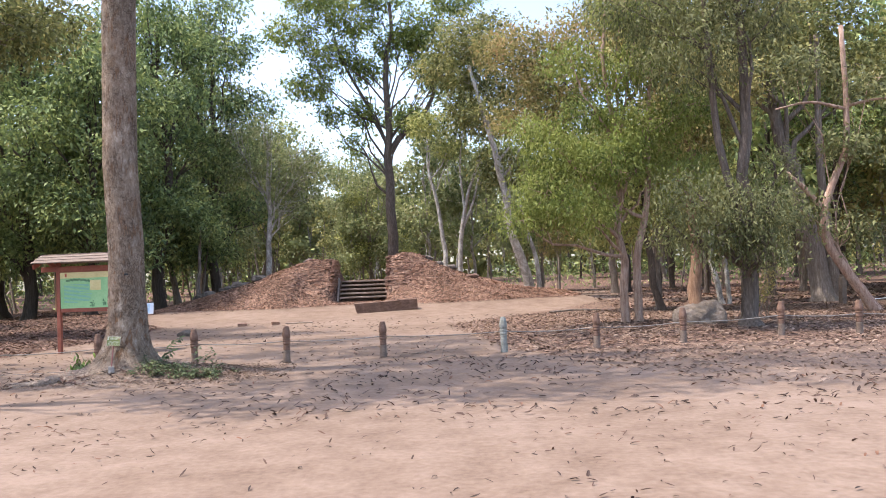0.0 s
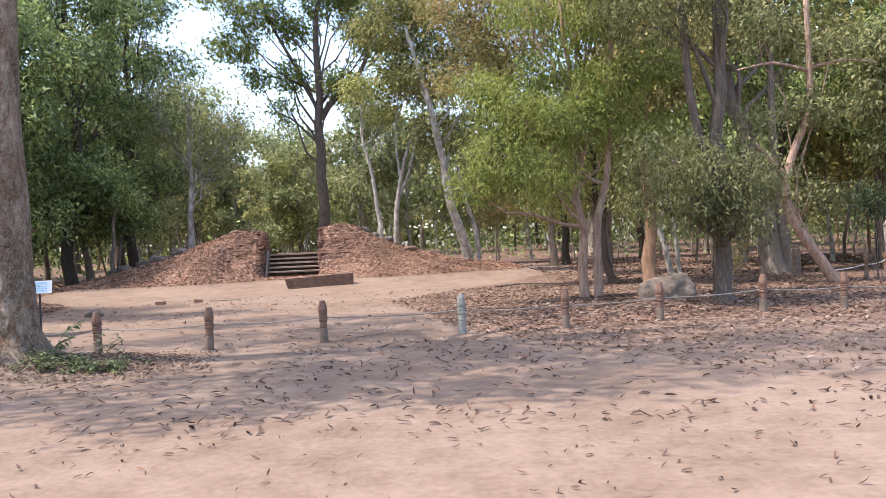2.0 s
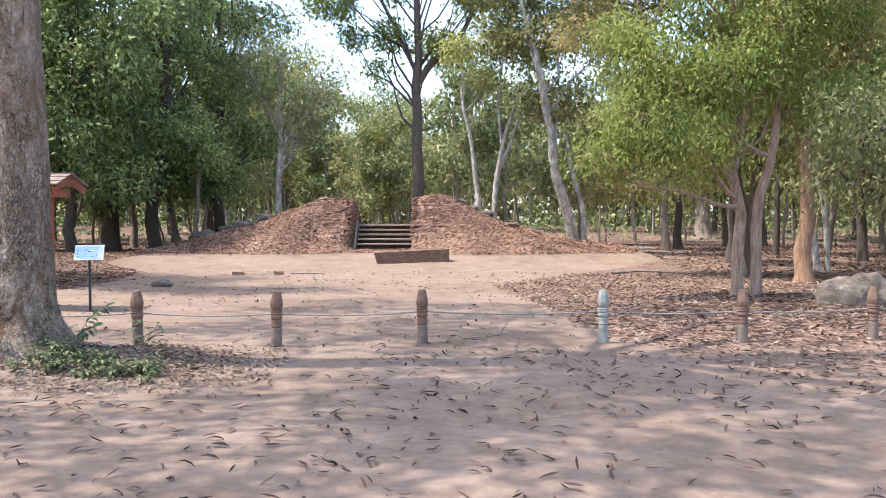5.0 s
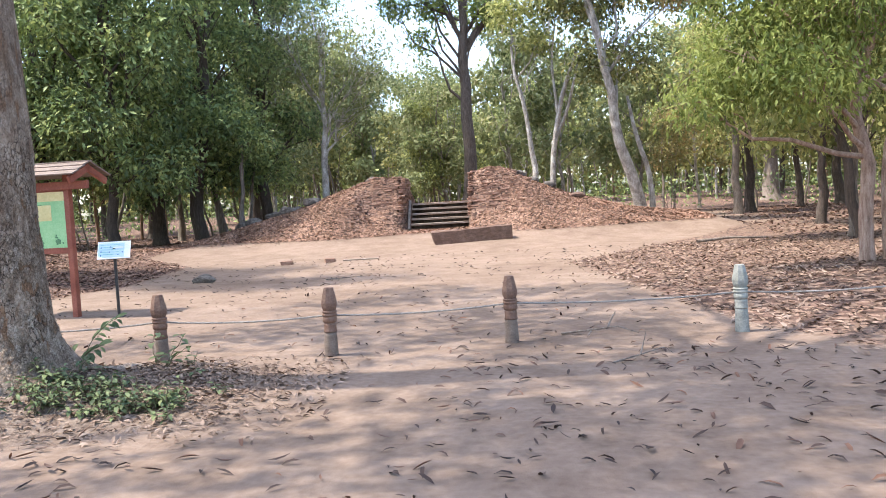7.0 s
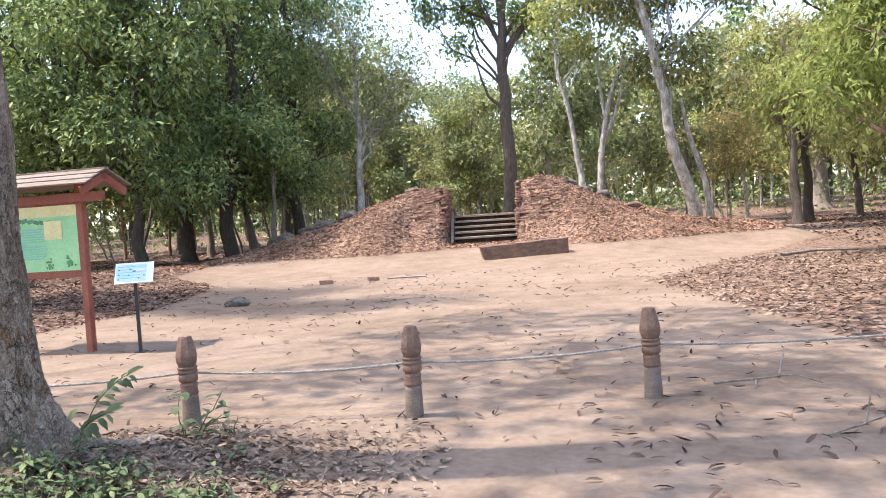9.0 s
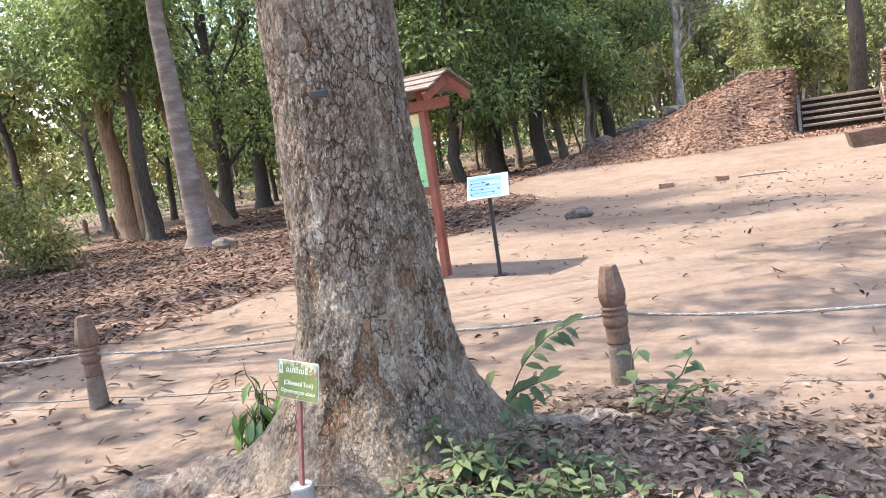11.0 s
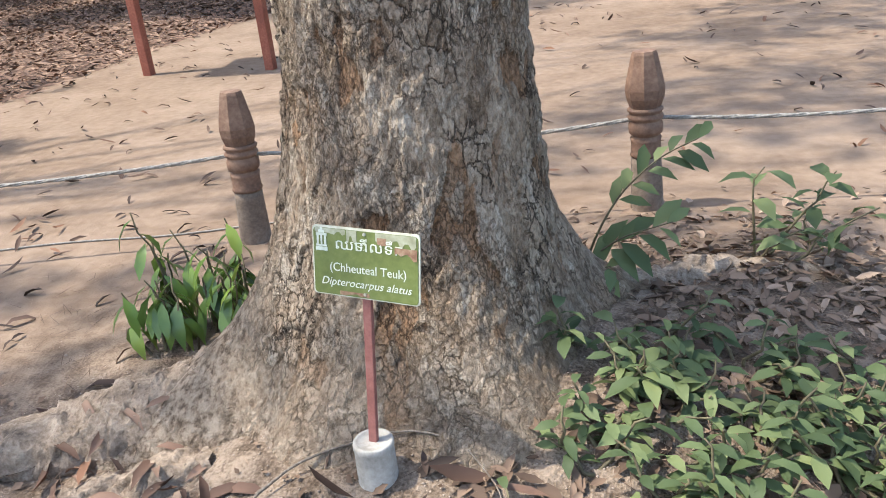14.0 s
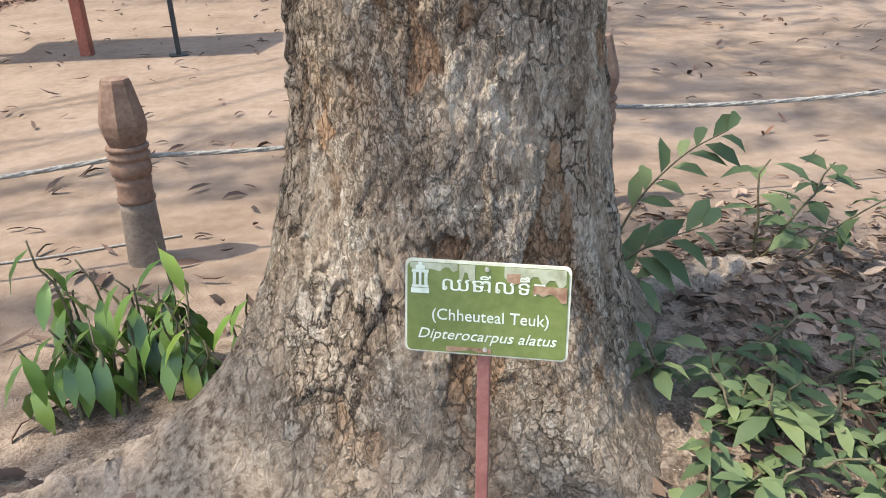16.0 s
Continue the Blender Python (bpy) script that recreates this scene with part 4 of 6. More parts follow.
bare = tree("pale thin tree with fine bare spreading branches", -10.2, 43.2, [(-0.9, 0, 7.6, 1.3, 1.3, 0.8), (0.9, 0, 7.2, 1.5, 1.3, 0.9), (1.9, 0, 6.2, 1.3, 1.2, 0.7), (0.2, 0, 9.2, 1.6, 1.4, 1.0), (2.2, 0, 8.2, 1.3, 1.2, 0.8), (1.2, 0, 5.4, 1.2, 1.0, 0.5), (-1.4, 0, 9.4, 1.2, 1.2, 0.9), (2.5, 0, 7.2, 1.2, 1, 0.6)], 6500, 0.18, LEAF_HAZE, BARK_PALE, 0.19, 9.0, (0.3, 0), seed=44, clump=0.5, limb_r=0.35, twigs=14)

# ---- dense dark trees beyond the notice board ----
DENSE = ((-16.5, 36.8, 0.22, 13, LEAF_DARK), (-15.5, 42.5, 0.3, 17, LEAF_DARK), (-14.6, 49.0, 0.3, 19, LEAF_DARK), (-19.5, 46.6, 0.34, 18, LEAF_DARK), (-20.5, 38.5, 0.3, 15, LEAF_DARK), (-25.5, 45.0, 0.4, 18, LEAF_DARK), (-17.5, 56.0, 0.3, 20, LEAF_MID), (-27.5, 36.5, 0.3, 15, LEAF_DARK), (-32.0, 44.0, 0.4, 17, LEAF_DARK))
for k, (x, y, r, h, leaf) in enumerate(DENSE):
    rng = np.random.default_rng(60 + k)
    bl = []
    for q in range(13):
        f = (q + 0.5) / 13
        wid = 3.6 * math.sin(math.pi * (0.18 + 0.74 * f)) ** 0.8
        g = q * 2.4 + k
        bl.append((0.62 * wid * math.cos(g), 0.62 * wid * math.sin(g), 2.9 + (h - 3.0) * f, 1.9, 1.9, 1.25))
    tree("dense dark-leaved evergreen tree with a low full crown", x, y, bl, (20000 if k < 6 else 9500), 0.26, leaf, BARK_DARK, r, h * 0.9, seed=60 + k, clump=0.34, droop=0.5, wide=0.44, group="dense dark trees")

# ---- trees by the litter behind the fence's far end ----
# its last four crown masses are unseen, added to shade the sand
tree("straight grey-pink trunk with white lichen rings", -18.3, 25.7, [(0, 0, 10.5, 2.2, 2.2, 1.5), (1.6, 0, 12, 2.2, 2.2, 1.4), (-1.6, 0.5, 12.5, 2.2, 2.2, 1.4), (3.4, -0.8, 9.0, 1.4, 1.3, 0.8), (4.8, -1.4, 9.6, 1.4, 1.3, 0.8), (6.0, -1.6, 9.1, 1.3, 1.2, 0.7), (5.4, 0.4, 10.4, 1.5, 1.3, 0.8), (2.6, -2.2, 13.2, 1.6, 1.1, 0.9), (4.2, -3.0, 13.6, 1.7, 1.1, 0.9), (5.8, -3.4, 13.2, 1.7, 1.0, 0.9), (7.0, -3.0, 13.0, 1.4, 0.9, 0.9)], 20000, 0.23, LEAF_MID, BARK_PINK, 0.28, 12, (-0.3, 0), seed=71, clump=0.4, flare=1.6, bend=0.05, limbs=0.78)
tree("reddish fissured trunk with broken limbs", -27.0, 31.3, [(-1, 0, 6.5, 1.8, 1.8, 1.3), (1, 0, 7.8, 2, 2, 1.3), (-2.4, 0, 8.2, 2, 2, 1.3), (0.4, 0, 5.6, 1.5, 1.5, 0.8)], 9000, 0.24, LEAF_DARK, BARK_BROWN, 0.42, 8, (-0.9, 0), seed=72, stems=((((0.5, 0, 0), (0.4, 0, 2), (0.9, 0, 5), (0.7, 0, 8)), 0.25),), clump=0.36)
tree("dark straight trunk on leaf litter", -24.2, 29.6, [(0, 0, 7.2, 2, 2, 1.4), (1.4, 0, 8.6, 2, 2, 1.4), (-0.6, 0, 5.8, 1.6, 1.4, 0.8)], 9000, 0.24, LEAF_DARK, BARK_DARK, 0.3, 9, (-0.3, 0), seed=73, clump=0.36)
tree("slanting red-brown trunk between upright ones", -23.2, 32.0, [(-2.6, 0, 5.6, 1.4, 1.4, 1.0), (-3.6, 0, 7.0, 1.7, 1.6, 1.1)], 4500, 0.24, LEAF_DARK, BARK_BROWN, 0.24, 6.5, (-3.4, 0), seed=74, clump=0.36)
tree("very dark upright trunk at the wood's edge", -33.0, 50.5, [(0, 0, 9, 2.4, 2.4, 1.6), (1.6, 0, 11, 2.4, 2.4, 1.6)], 8000, 0.28, LEAF_DARK, BARK_DARK, 0.55, 11, (-0.5, 0), seed=75, clump=0.45)
tree("dark trunk in front of the shaded bank", -25.6, 58.5, [(0, 0, 8, 2.2, 2.2, 1.5), (1.5, 0, 9.6, 2.2, 2.2, 1.5)], 7000, 0.28, LEAF_DARK, BARK_DARK, 0.42, 10, seed=76, clump=0.45)
for k, (x, y) in enumerate(((-16.0, 46.4), (-20.3, 50.8), (-12.6, 39.6), (-14.0, 44.0))):
    tree("short broken grey trunk at the foot of the bank", x, y, [(0.5, 0, 3.6, 0.9, 0.9, 0.6), (-0.4, 0, 4.4, 1.0, 1.0, 0.7)], 2200, 0.22, LEAF_DARK, BARK_GREY, 0.2 if k < 2 else 0.1, 4.2, (0.4 * (k - 1.5), 0), seed=80 + k, clump=0.3)


# ---- the wood all round ----
def sky_gap(x, y):
    """Height that keeps the open strip of sky above the causeway."""
    a = math.degrees(math.atan2(x - 0.3, y - 3.0))
    dist = math.hypot(x - 0.3, y - 3.0)
    return dist * float(np.interp(a, (-20, -19, -15, -11.4, -8.5, -5.5, -4.5), (9, 0.285, 0.228, 0.176, 0.166, 0.17, 9)))


def wood():
    rng = np.random.default_rng(90)
    kinds, far_kinds = [], []
    for k, (leaf, bark, h, r, spread, n, size) in enumerate(((LEAF_DARK, BARK_DARK, 15, 0.19, 2.2, 3000, 0.42), (LEAF_MID, BARK_GREY, 13, 0.15, 2.0, 2900, 0.4), (LEAF_OLIVE, BARK_PALE, 11, 0.11, 1.7, 2600, 0.36), (LEAF_BRIGHT, BARK_DARK, 12, 0.13, 1.9, 2800, 0.38), (LEAF_MID, BARK_BROWN, 9, 0.09, 1.4, 2200, 0.32))):
        bl = [(spread * 0.75 * math.cos(q * 2.4 + k), spread * 0.75 * math.sin(q * 2.4 + k), h * (0.34 + 0.64 * q / 8), spread * 0.68, spread * 0.68, h * 0.085) for q in range(9)]
        near = tree("slim woodland tree with a narrow leafy crown", -6.0 + 3 * k, -60.0 - 6 * (k % 3), bl, int(n * 0.74), size * 1.12, leaf, bark, r, h * 0.95, (0.5 - 0.25 * k, 0.2), seed=91 + k, clump=size * 1.2, wide=0.5, seg=7, group="woodland trees", twigs=1)
        away = tree("slim woodland tree with a narrow leafy crown", -6.0 + 3 * k, -80.0 - 6 * (k % 3), bl[::2], 1150, size * 1.48, leaf, bark, r * 1.1, h * 0.95, (0.5 - 0.25 * k, 0.2), seed=191 + k, clump=size * 1.5, wide=0.55, seg=6, group="woodland trees", twigs=0)
        kinds.append((near, h))
        far_kinds.append((away, h))
    # far trees, with haze put into their lighter leaf colours
    pale = []
    for k, (leaf, bark, h) in enumerate(((LEAF_HAZE, BARK_PALE, 12), (LEAF_BRIGHT, BARK_GREY, 13), (LEAF_HAZE, BARK_GREY, 10))):
        bl = [(1.6 * math.cos(q * 2.4 + k), 1.6 * math.sin(q * 2.4 + k), h * (0.3 + 0.66 * q / 7), 1.35, 1.35, h * 0.09) for q in range(8)]
        pale.append((tree("slim woodland tree with green leaves paled for distance haze", -6.0 + 3 * k, -100.0, bl, 2900, 0.34, leaf, bark, 0.11, h * 0.95, (0.4 - 0.3 * k, 0.1), seed=291 + k, clump=0.36, wide=0.5, seg=6, group="woodland trees", twigs=0), h))
    spots = []
    tries = 0
    while len(spots) < 200 and tries < 30000:
        tries += 1
        x, y = rng.uniform(-95, 85), rng.uniform(28, 125)
        if abs(x) > y * 0.85 + 18:
            continue
        if y < 52 and -36 < x < 13 + (y < 40) * 3:
            continue
        if y < 42 and 0 < x < 19:
            continue
        axis = -0.7 - (y - 10) * 0.178
        if abs(x - axis) < (5.0 if y < 66 else 1.7):
            continue
        if -4 < x < 17 and y < 58:
            continue
        gap = 3.1 if y < 80 else 4.2
        if any((x - a) ** 2 + (y - b) ** 2 < gap * gap for a, b in spots):
            continue
        spots.append((x, y))
    for x, y in spots:
        k = int(rng.integers(0, 5)) if x > -9 else int(rng.choice((0, 0, 1, 1, 4, 3)))
        ob, h = (kinds if y < 76 else far_kinds)[k]
        if -22 < x < 6 and y > 54:
            ob, h = pale[k % 3]
        s = min(rng.uniform(0.8, 1.25), sky_gap(x, y) / h)
        if s < 0.35:
            continue
        copy_thing(ob, pose(x, y, zg(x, y) - 0.1, 0, 0, rng.uniform(0, 360)) @ Matrix.Scale(s, 4))
    # the last five stand out of view, added to shade the left litter
    for x, y, k in ((14.5, 38.5, 0), (17.5, 42.5, 1), (21.5, 37.5, 0), (24.5, 42.0, 0), (19.5, 47.5, 1), (13.2, 44.5, 3), (26.5, 35.5, 0), (23.0, 31.5, 0), (20.0, 34.5, 1), (29.0, 39.0, 0), (-20.0, 15.5, 0), (-24.5, 20.0, 0), (-29.0, 23.5, 0), (-17.0, 13.8, 1), (-26.0, 15.0, 0)):
        copy_thing(kinds[k][0], pose(x, y, zg(x, y) - 0.1, 0, 0, x * 70) @ Matrix.Scale(0.95 + 0.03 * (k + y % 3), 4))
    for q in range(30):
        a, dist = math.radians(-17.6 + 11.4 * ((q * 0.618) % 1)), 58 + 50 * ((q * 0.377) % 1)
        x, y = 0.3 + dist * math.sin(a), 3 + dist * math.cos(a)
        if abs(x - (-0.7 - (y - 10) * 0.178)) < 1.7:
            continue
        ob, h = pale[q % 3]
        s = min(1.5, sky_gap(x, y) / h * rng.uniform(0.8, 1.0))
        copy_thing(ob, pose(x, y, zg(x, y) - 0.1, 0, 0, rng.uniform(0, 360)) @ Matrix.Scale(s, 4))
    # bare thin poles of the understorey
    pole = root("sapling", pose(4.0, -52.0, 0), "thin bare woodland sapling with a small crown", "sapling", "woodland saplings")
    tb = Tubes()
    r2 = np.random.default_rng(7)
    tb.add(wander(r2, (0, 0, -0.1), (0.4, 0.1, 7), 9, 0.09), np.linspace(0.075, 0.02, 9), 6, 0.1, r2)
    tb.add(wander(r2, (0.2, 0, 3.2), (1.2, 0.4, 5.8), 5, 0.06), np.linspace(0.03, 0.008, 5), 5)
    part("trunk", tb.mesh("trunk", BARK_GREY), parent=pole)
    c, d, nrm, L = crown_leaves(r2, [(0.4, 0, 6.6, 1.0, 1.0, 0.8), (1.2, 0.4, 5.6, 0.8, 0.8, 0.6), (0, -0.3, 4.6, 0.7, 0.7, 0.5), (0.2, 0.5, 7.6, 0.9, 0.9, 0.7)], 400, 0.38, 0.3, 0.5)
    part("crown", leaves_mesh("crown", c, d, nrm, L, L * 0.5, LEAF_MID), parent=pole)
    done = 0
    while done < 130:
        x, y = rng.uniform(-75, 75), rng.uniform(34, 110)
        if abs(x) > y * 0.8 + 8 or (-11 < x < 1) or (y < 56 and -13 < x < 16) or (y < 38 and x > -22):
            continue
        s = min(rng.uniform(0.6, 1.4), sky_gap(x, y) / 9)
        if s < 0.3:
            continue
        copy_thing(pole, pose(x, y, zg(x, y) - 0.05, rng.normal(0, 5), rng.normal(0, 5), rng.uniform(0, 360)) @ Matrix.Scale(s, 4))
        done += 1
    # far woods that close the view
    k = 32000
    ang = np.where(np.arange(k) < 27000, rng.uniform(-1.2, 1.2, k), rng.uniform(-math.pi, math.pi, k))
    dist = rng.uniform(128, 150, k)
    hmax = 19 + 4 * np.sin(ang * 9) + 3 * np.sin(ang * 23 + 1)
    deg = np.degrees(ang)
    hmax = np.where((deg > -18) & (deg < -6.5), 14 + 2 * np.sin(deg * 2.1), hmax)
    z = rng.uniform(0, 1, k) ** 1.25 * hmax
    c = np.stack([0.3 + dist * np.sin(ang), 3 + dist * np.cos(ang), z], -1)
    L = rng.uniform(1.2, 2.4, k)
    me = leaves_mesh("far_woods", c, rng.normal(size=(k, 3)), rng.normal(size=(k, 3)) + (0, -0.5, 0.6), L, L * 0.55, LEAF_MID)
    tagged(new("far_woods", me), "distant green woods that close the view", "woods", kind="stuff")
    # undergrowth between the trunks
    k = 21000
    a = rng.uniform(-1.0, 1.0, k)
    dist = rng.uniform(62, 125, k)
    spot = np.sin(a * 40) * np.cos(dist * 0.33 + a * 9)
    z = rng.uniform(0, 1, k) ** 1.3 * (2.2 + 2.2 * np.maximum(spot, 0))
    x, y = 0.3 + dist * np.sin(a), 3 + dist * np.cos(a)
    c = np.stack([x, y, land(x, y) + z], -1)[(x < -12) | (x > 3)]
    L = rng.uniform(0.2, 0.45, len(c))
    me = leaves_mesh("undergrowth", c, rng.normal(size=c.shape), rng.normal(size=c.shape) + (0, 0, 1), L, L * 0.5, LEAF_DARK)
    tagged(new("undergrowth", me), "low green undergrowth between woodland trunks", "undergrowth", kind="stuff")


wood()


def shrub(label, x, y, blobs, n, size, leaf, seed, droop=0.3, wide=0.4):
    rng = np.random.default_rng(seed)
    ob = root("shrub", pose(x, y, zg(x, y) - 0.02), label, "shrub")
    for b in blobs:
        for _ in range(3):
            tb = Tubes()
            e = np.array(b[:3]) + np.array(b[3:]) * rng.normal(0, 0.5, 3)
            tb.add(wander(rng, (rng.normal(0, 0.06), rng.normal(0, 0.06), -0.03), e, 6, 0.05), np.linspace(0.014, 0.004, 6), 5)
            part("stem", tb.mesh("stem", BARK_GREY), parent=ob)
    c, d, nrm, L = crown_leaves(rng, blobs, n, size, size * 1.3, droop)
    c[:, 2] = np.maximum(c[:, 2], 0.06)
    part("foliage", leaves_mesh("foliage", c, d, nrm, L, L * wide, leaf), parent=ob)


shrub("small yellow-green bush beside a dark trunk", 7.9, 20.6, [(0, 0, 0.75, 0.3, 0.3, 0.35), (0.15, 0, 1.15, 0.22, 0.22, 0.22)], 420, 0.09, LEAF_YELLOW, 101)
shrub("pale green feathery bush at the litter's edge", -21.5, 23.2, [(0, 0, 0.9, 1.2, 1.0, 0.7), (-0.9, 0.3, 1.6, 1.0, 0.9, 0.7), (0.8, 0, 0.6, 0.8, 0.7, 0.4)], 4200, 0.15, LEAF_MID, 102)
shrub("dark leafy sapling in front of the wood", -20.2, 47.5, [(0, 0, 2.2, 0.9, 0.9, 0.7), (0.4, 0, 2.9, 0.7, 0.7, 0.5)], 1600, 0.2, LEAF_DARK, 103)
shrub("light green sapling with hanging leaves", 14.2, 25.4, [(0, 0, 2.2, 0.8, 0.7, 0.45), (-0.6, 0, 2.5, 0.5, 0.5, 0.3)], 700, 0.17, LEAF_PLANT, 104, 0.7)
shrub("yellow-leaved sapling behind the bank", 5.6, 47.0, [(0, 0, 3.4, 1.1, 1.0, 0.8), (0.3, 0, 4.6, 1.2, 1.0, 0.8), (-0.4, 0, 2.6, 0.7, 0.7, 0.5)], 2000, 0.2, LEAF_YELLOW, 105)


# ---- fence of turned posts and rope ----
def lathe(profile, seg, flat=False):
    bm = bmesh.new()
    rings = []
    for r, z in profile:
        rings.append([bm.verts.new((r * math.cos(2 * math.pi * k / seg + 0.2), r * math.sin(2 * math.pi * k / seg + 0.2), z)) for k in range(seg)])
    for a, b in zip(rings, rings[1:]):
        for k in range(seg):
            f = bm.faces.new((a[k], a[(k + 1) % seg], b[(k + 1) % seg], b[k]))
            f.smooth = not flat
    bm.faces.new(rings[0][::-1])
    bm.faces.new(rings[-1])
    return bm


def fence_post(m, green=False):
    top, foot = (POST_GREEN, POST_GREEN) if green else (POST, POST_FOOT)
    ob = root("fence_post", m @ Matrix.Diagonal((1.12, 1.12, 1, 1)), "pale lichened turned concrete fence post" if green else "turned concrete fence post with brown bulb top", "fence post", "rope fence posts")
    part("shaft", lathe(((0.062, -0.12), (0.062, 0.0), (0.056, 0.2), (0.055, 0.236)), 16), foot, ob, "bare grey-brown lower shaft")
    part("collar", lathe(((0.05, 0.234), (0.058, 0.238), (0.06, 0.246), (0.056, 0.256), (0.055, 0.3), (0.058, 0.318), (0.05, 0.324), (0.05, 0.33), (0.06, 0.336), (0.063, 0.352), (0.063, 0.376), (0.057, 0.388), (0.056, 0.392), (0.064, 0.398), (0.066, 0.408), (0.06, 0.418), (0.058, 0.424), (0.065, 0.43), (0.066, 0.438), (0.06, 0.446)), 18), top, ob)
    part("bulb", lathe(((0.056, 0.444), (0.069, 0.485), (0.072, 0.52), (0.067, 0.555), (0.046, 0.66), (0.041, 0.672), (0.02, 0.676)), 8, True), top, ob, "faceted bulb head")
    return ob


POSTS = [(-10.1, 14.2), (-8.17, 14.5), (-6.2, 14.85), (-4.48, 15.06), (-2.81, 15.2), (-1.05, 15.57), (1.24, 15.83), (3.03, 16.0), (4.72, 16.15), (6.78, 16.65), (8.38, 16.8), (10.3, 17.1)]
first = fence_post(pose(*POSTS[0], zg(*POSTS[0])))
for k, (x, y) in enumerate(POSTS[1:]):
    m = pose(x, y, zg(x, y), 0.8 * math.sin(k * 2.3), 1.2 * math.sin(k * 1.7), 37 * k)
    if k == 5:
        fence_post(m, True)
    else:
        copy_thing(first, m)
FAR_POSTS = [(13.63, 23.2), (13.93, 25.6), (16.17, 28.3)]
for k, (x, y) in enumerate(FAR_POSTS):
    copy_thing(first, pose(x, y, zg(x, y), 0, 1, 50 * k))
for k, (x, y) in enumerate(((-31.5, 32.7), (-32.7, 32.5), (-29.5, 32.4))):
    copy_thing(first, pose(x, y, zg(x, y), 3 * k, -4, 20 * k) @ Matrix.Scale(1.35, 4))


def rope(points, r, sag, label, name="rope", twist=True, mat=ROPE):
    """A rope of three twisted strands hung between the points."""
    line = []
    for a, b in zip(points, points[1:]):
        a, b = np.array(a), np.array(b)
        n = max(6, int(np.linalg.norm(b - a) / 0.05))
        for k in range(n):
            t = k / n
            p = a + (b - a) * t
            p[2] -= 4 * sag * t * (1 - t)
            line.append(p)
    line.append(np.array(points[-1]))
    line = np.array(line)
    tb = Tubes()
    if not twist:
        tb.add(line, np.full(len(line), r), 6)
    else:
        d = unit(np.gradient(line, axis=0))
        side = unit(np.cross(d, (0, 0, 1)))
        up = np.cross(side, d)
        u = np.arange(len(line))
        for s in range(3):
            g = u * 1.15 + s * 2 * math.pi / 3
            tb.add(line + r * 0.5 * (np.cos(g)[:, None] * side + np.sin(g)[:, None] * up), np.full(len(line), r * 0.62), 6)
    tagged(part(name, tb.mesh(name, mat)), label, "rope")


rope([(x, y, zg(x, y) + 0.4) for x, y in POSTS], 0.009, 0.035, "grey twisted rope strung through the fence posts")
rope([(10.3, 17.1, 0.4)] + [(x, y, zg(x, y) + 0.42) for x, y in FAR_POSTS[:1]], 0.011, 0.1, "grey twisted rope running to the farther posts", twist=False)
rope([(12.3, 25.2, zg(12.3, 25.2) + 0.3)] + [(x, y, zg(x, y) + 0.42) for x, y in FAR_POSTS[1:]], 0.012, 0.05, "pale rope strung between farther posts", twist=False, mat=WHITE)
cord = [(-9.6 + 0.12 * k, 14.45 + 0.02 * k + 0.02 * math.sin(k * 0.7), 0) for k in range(30)]
rope([(x, y, zg(x, y) + 0.006) for x, y, _ in cord], 0.005, 0.0, "thin cord lying along the sand by the posts", "cord", False)


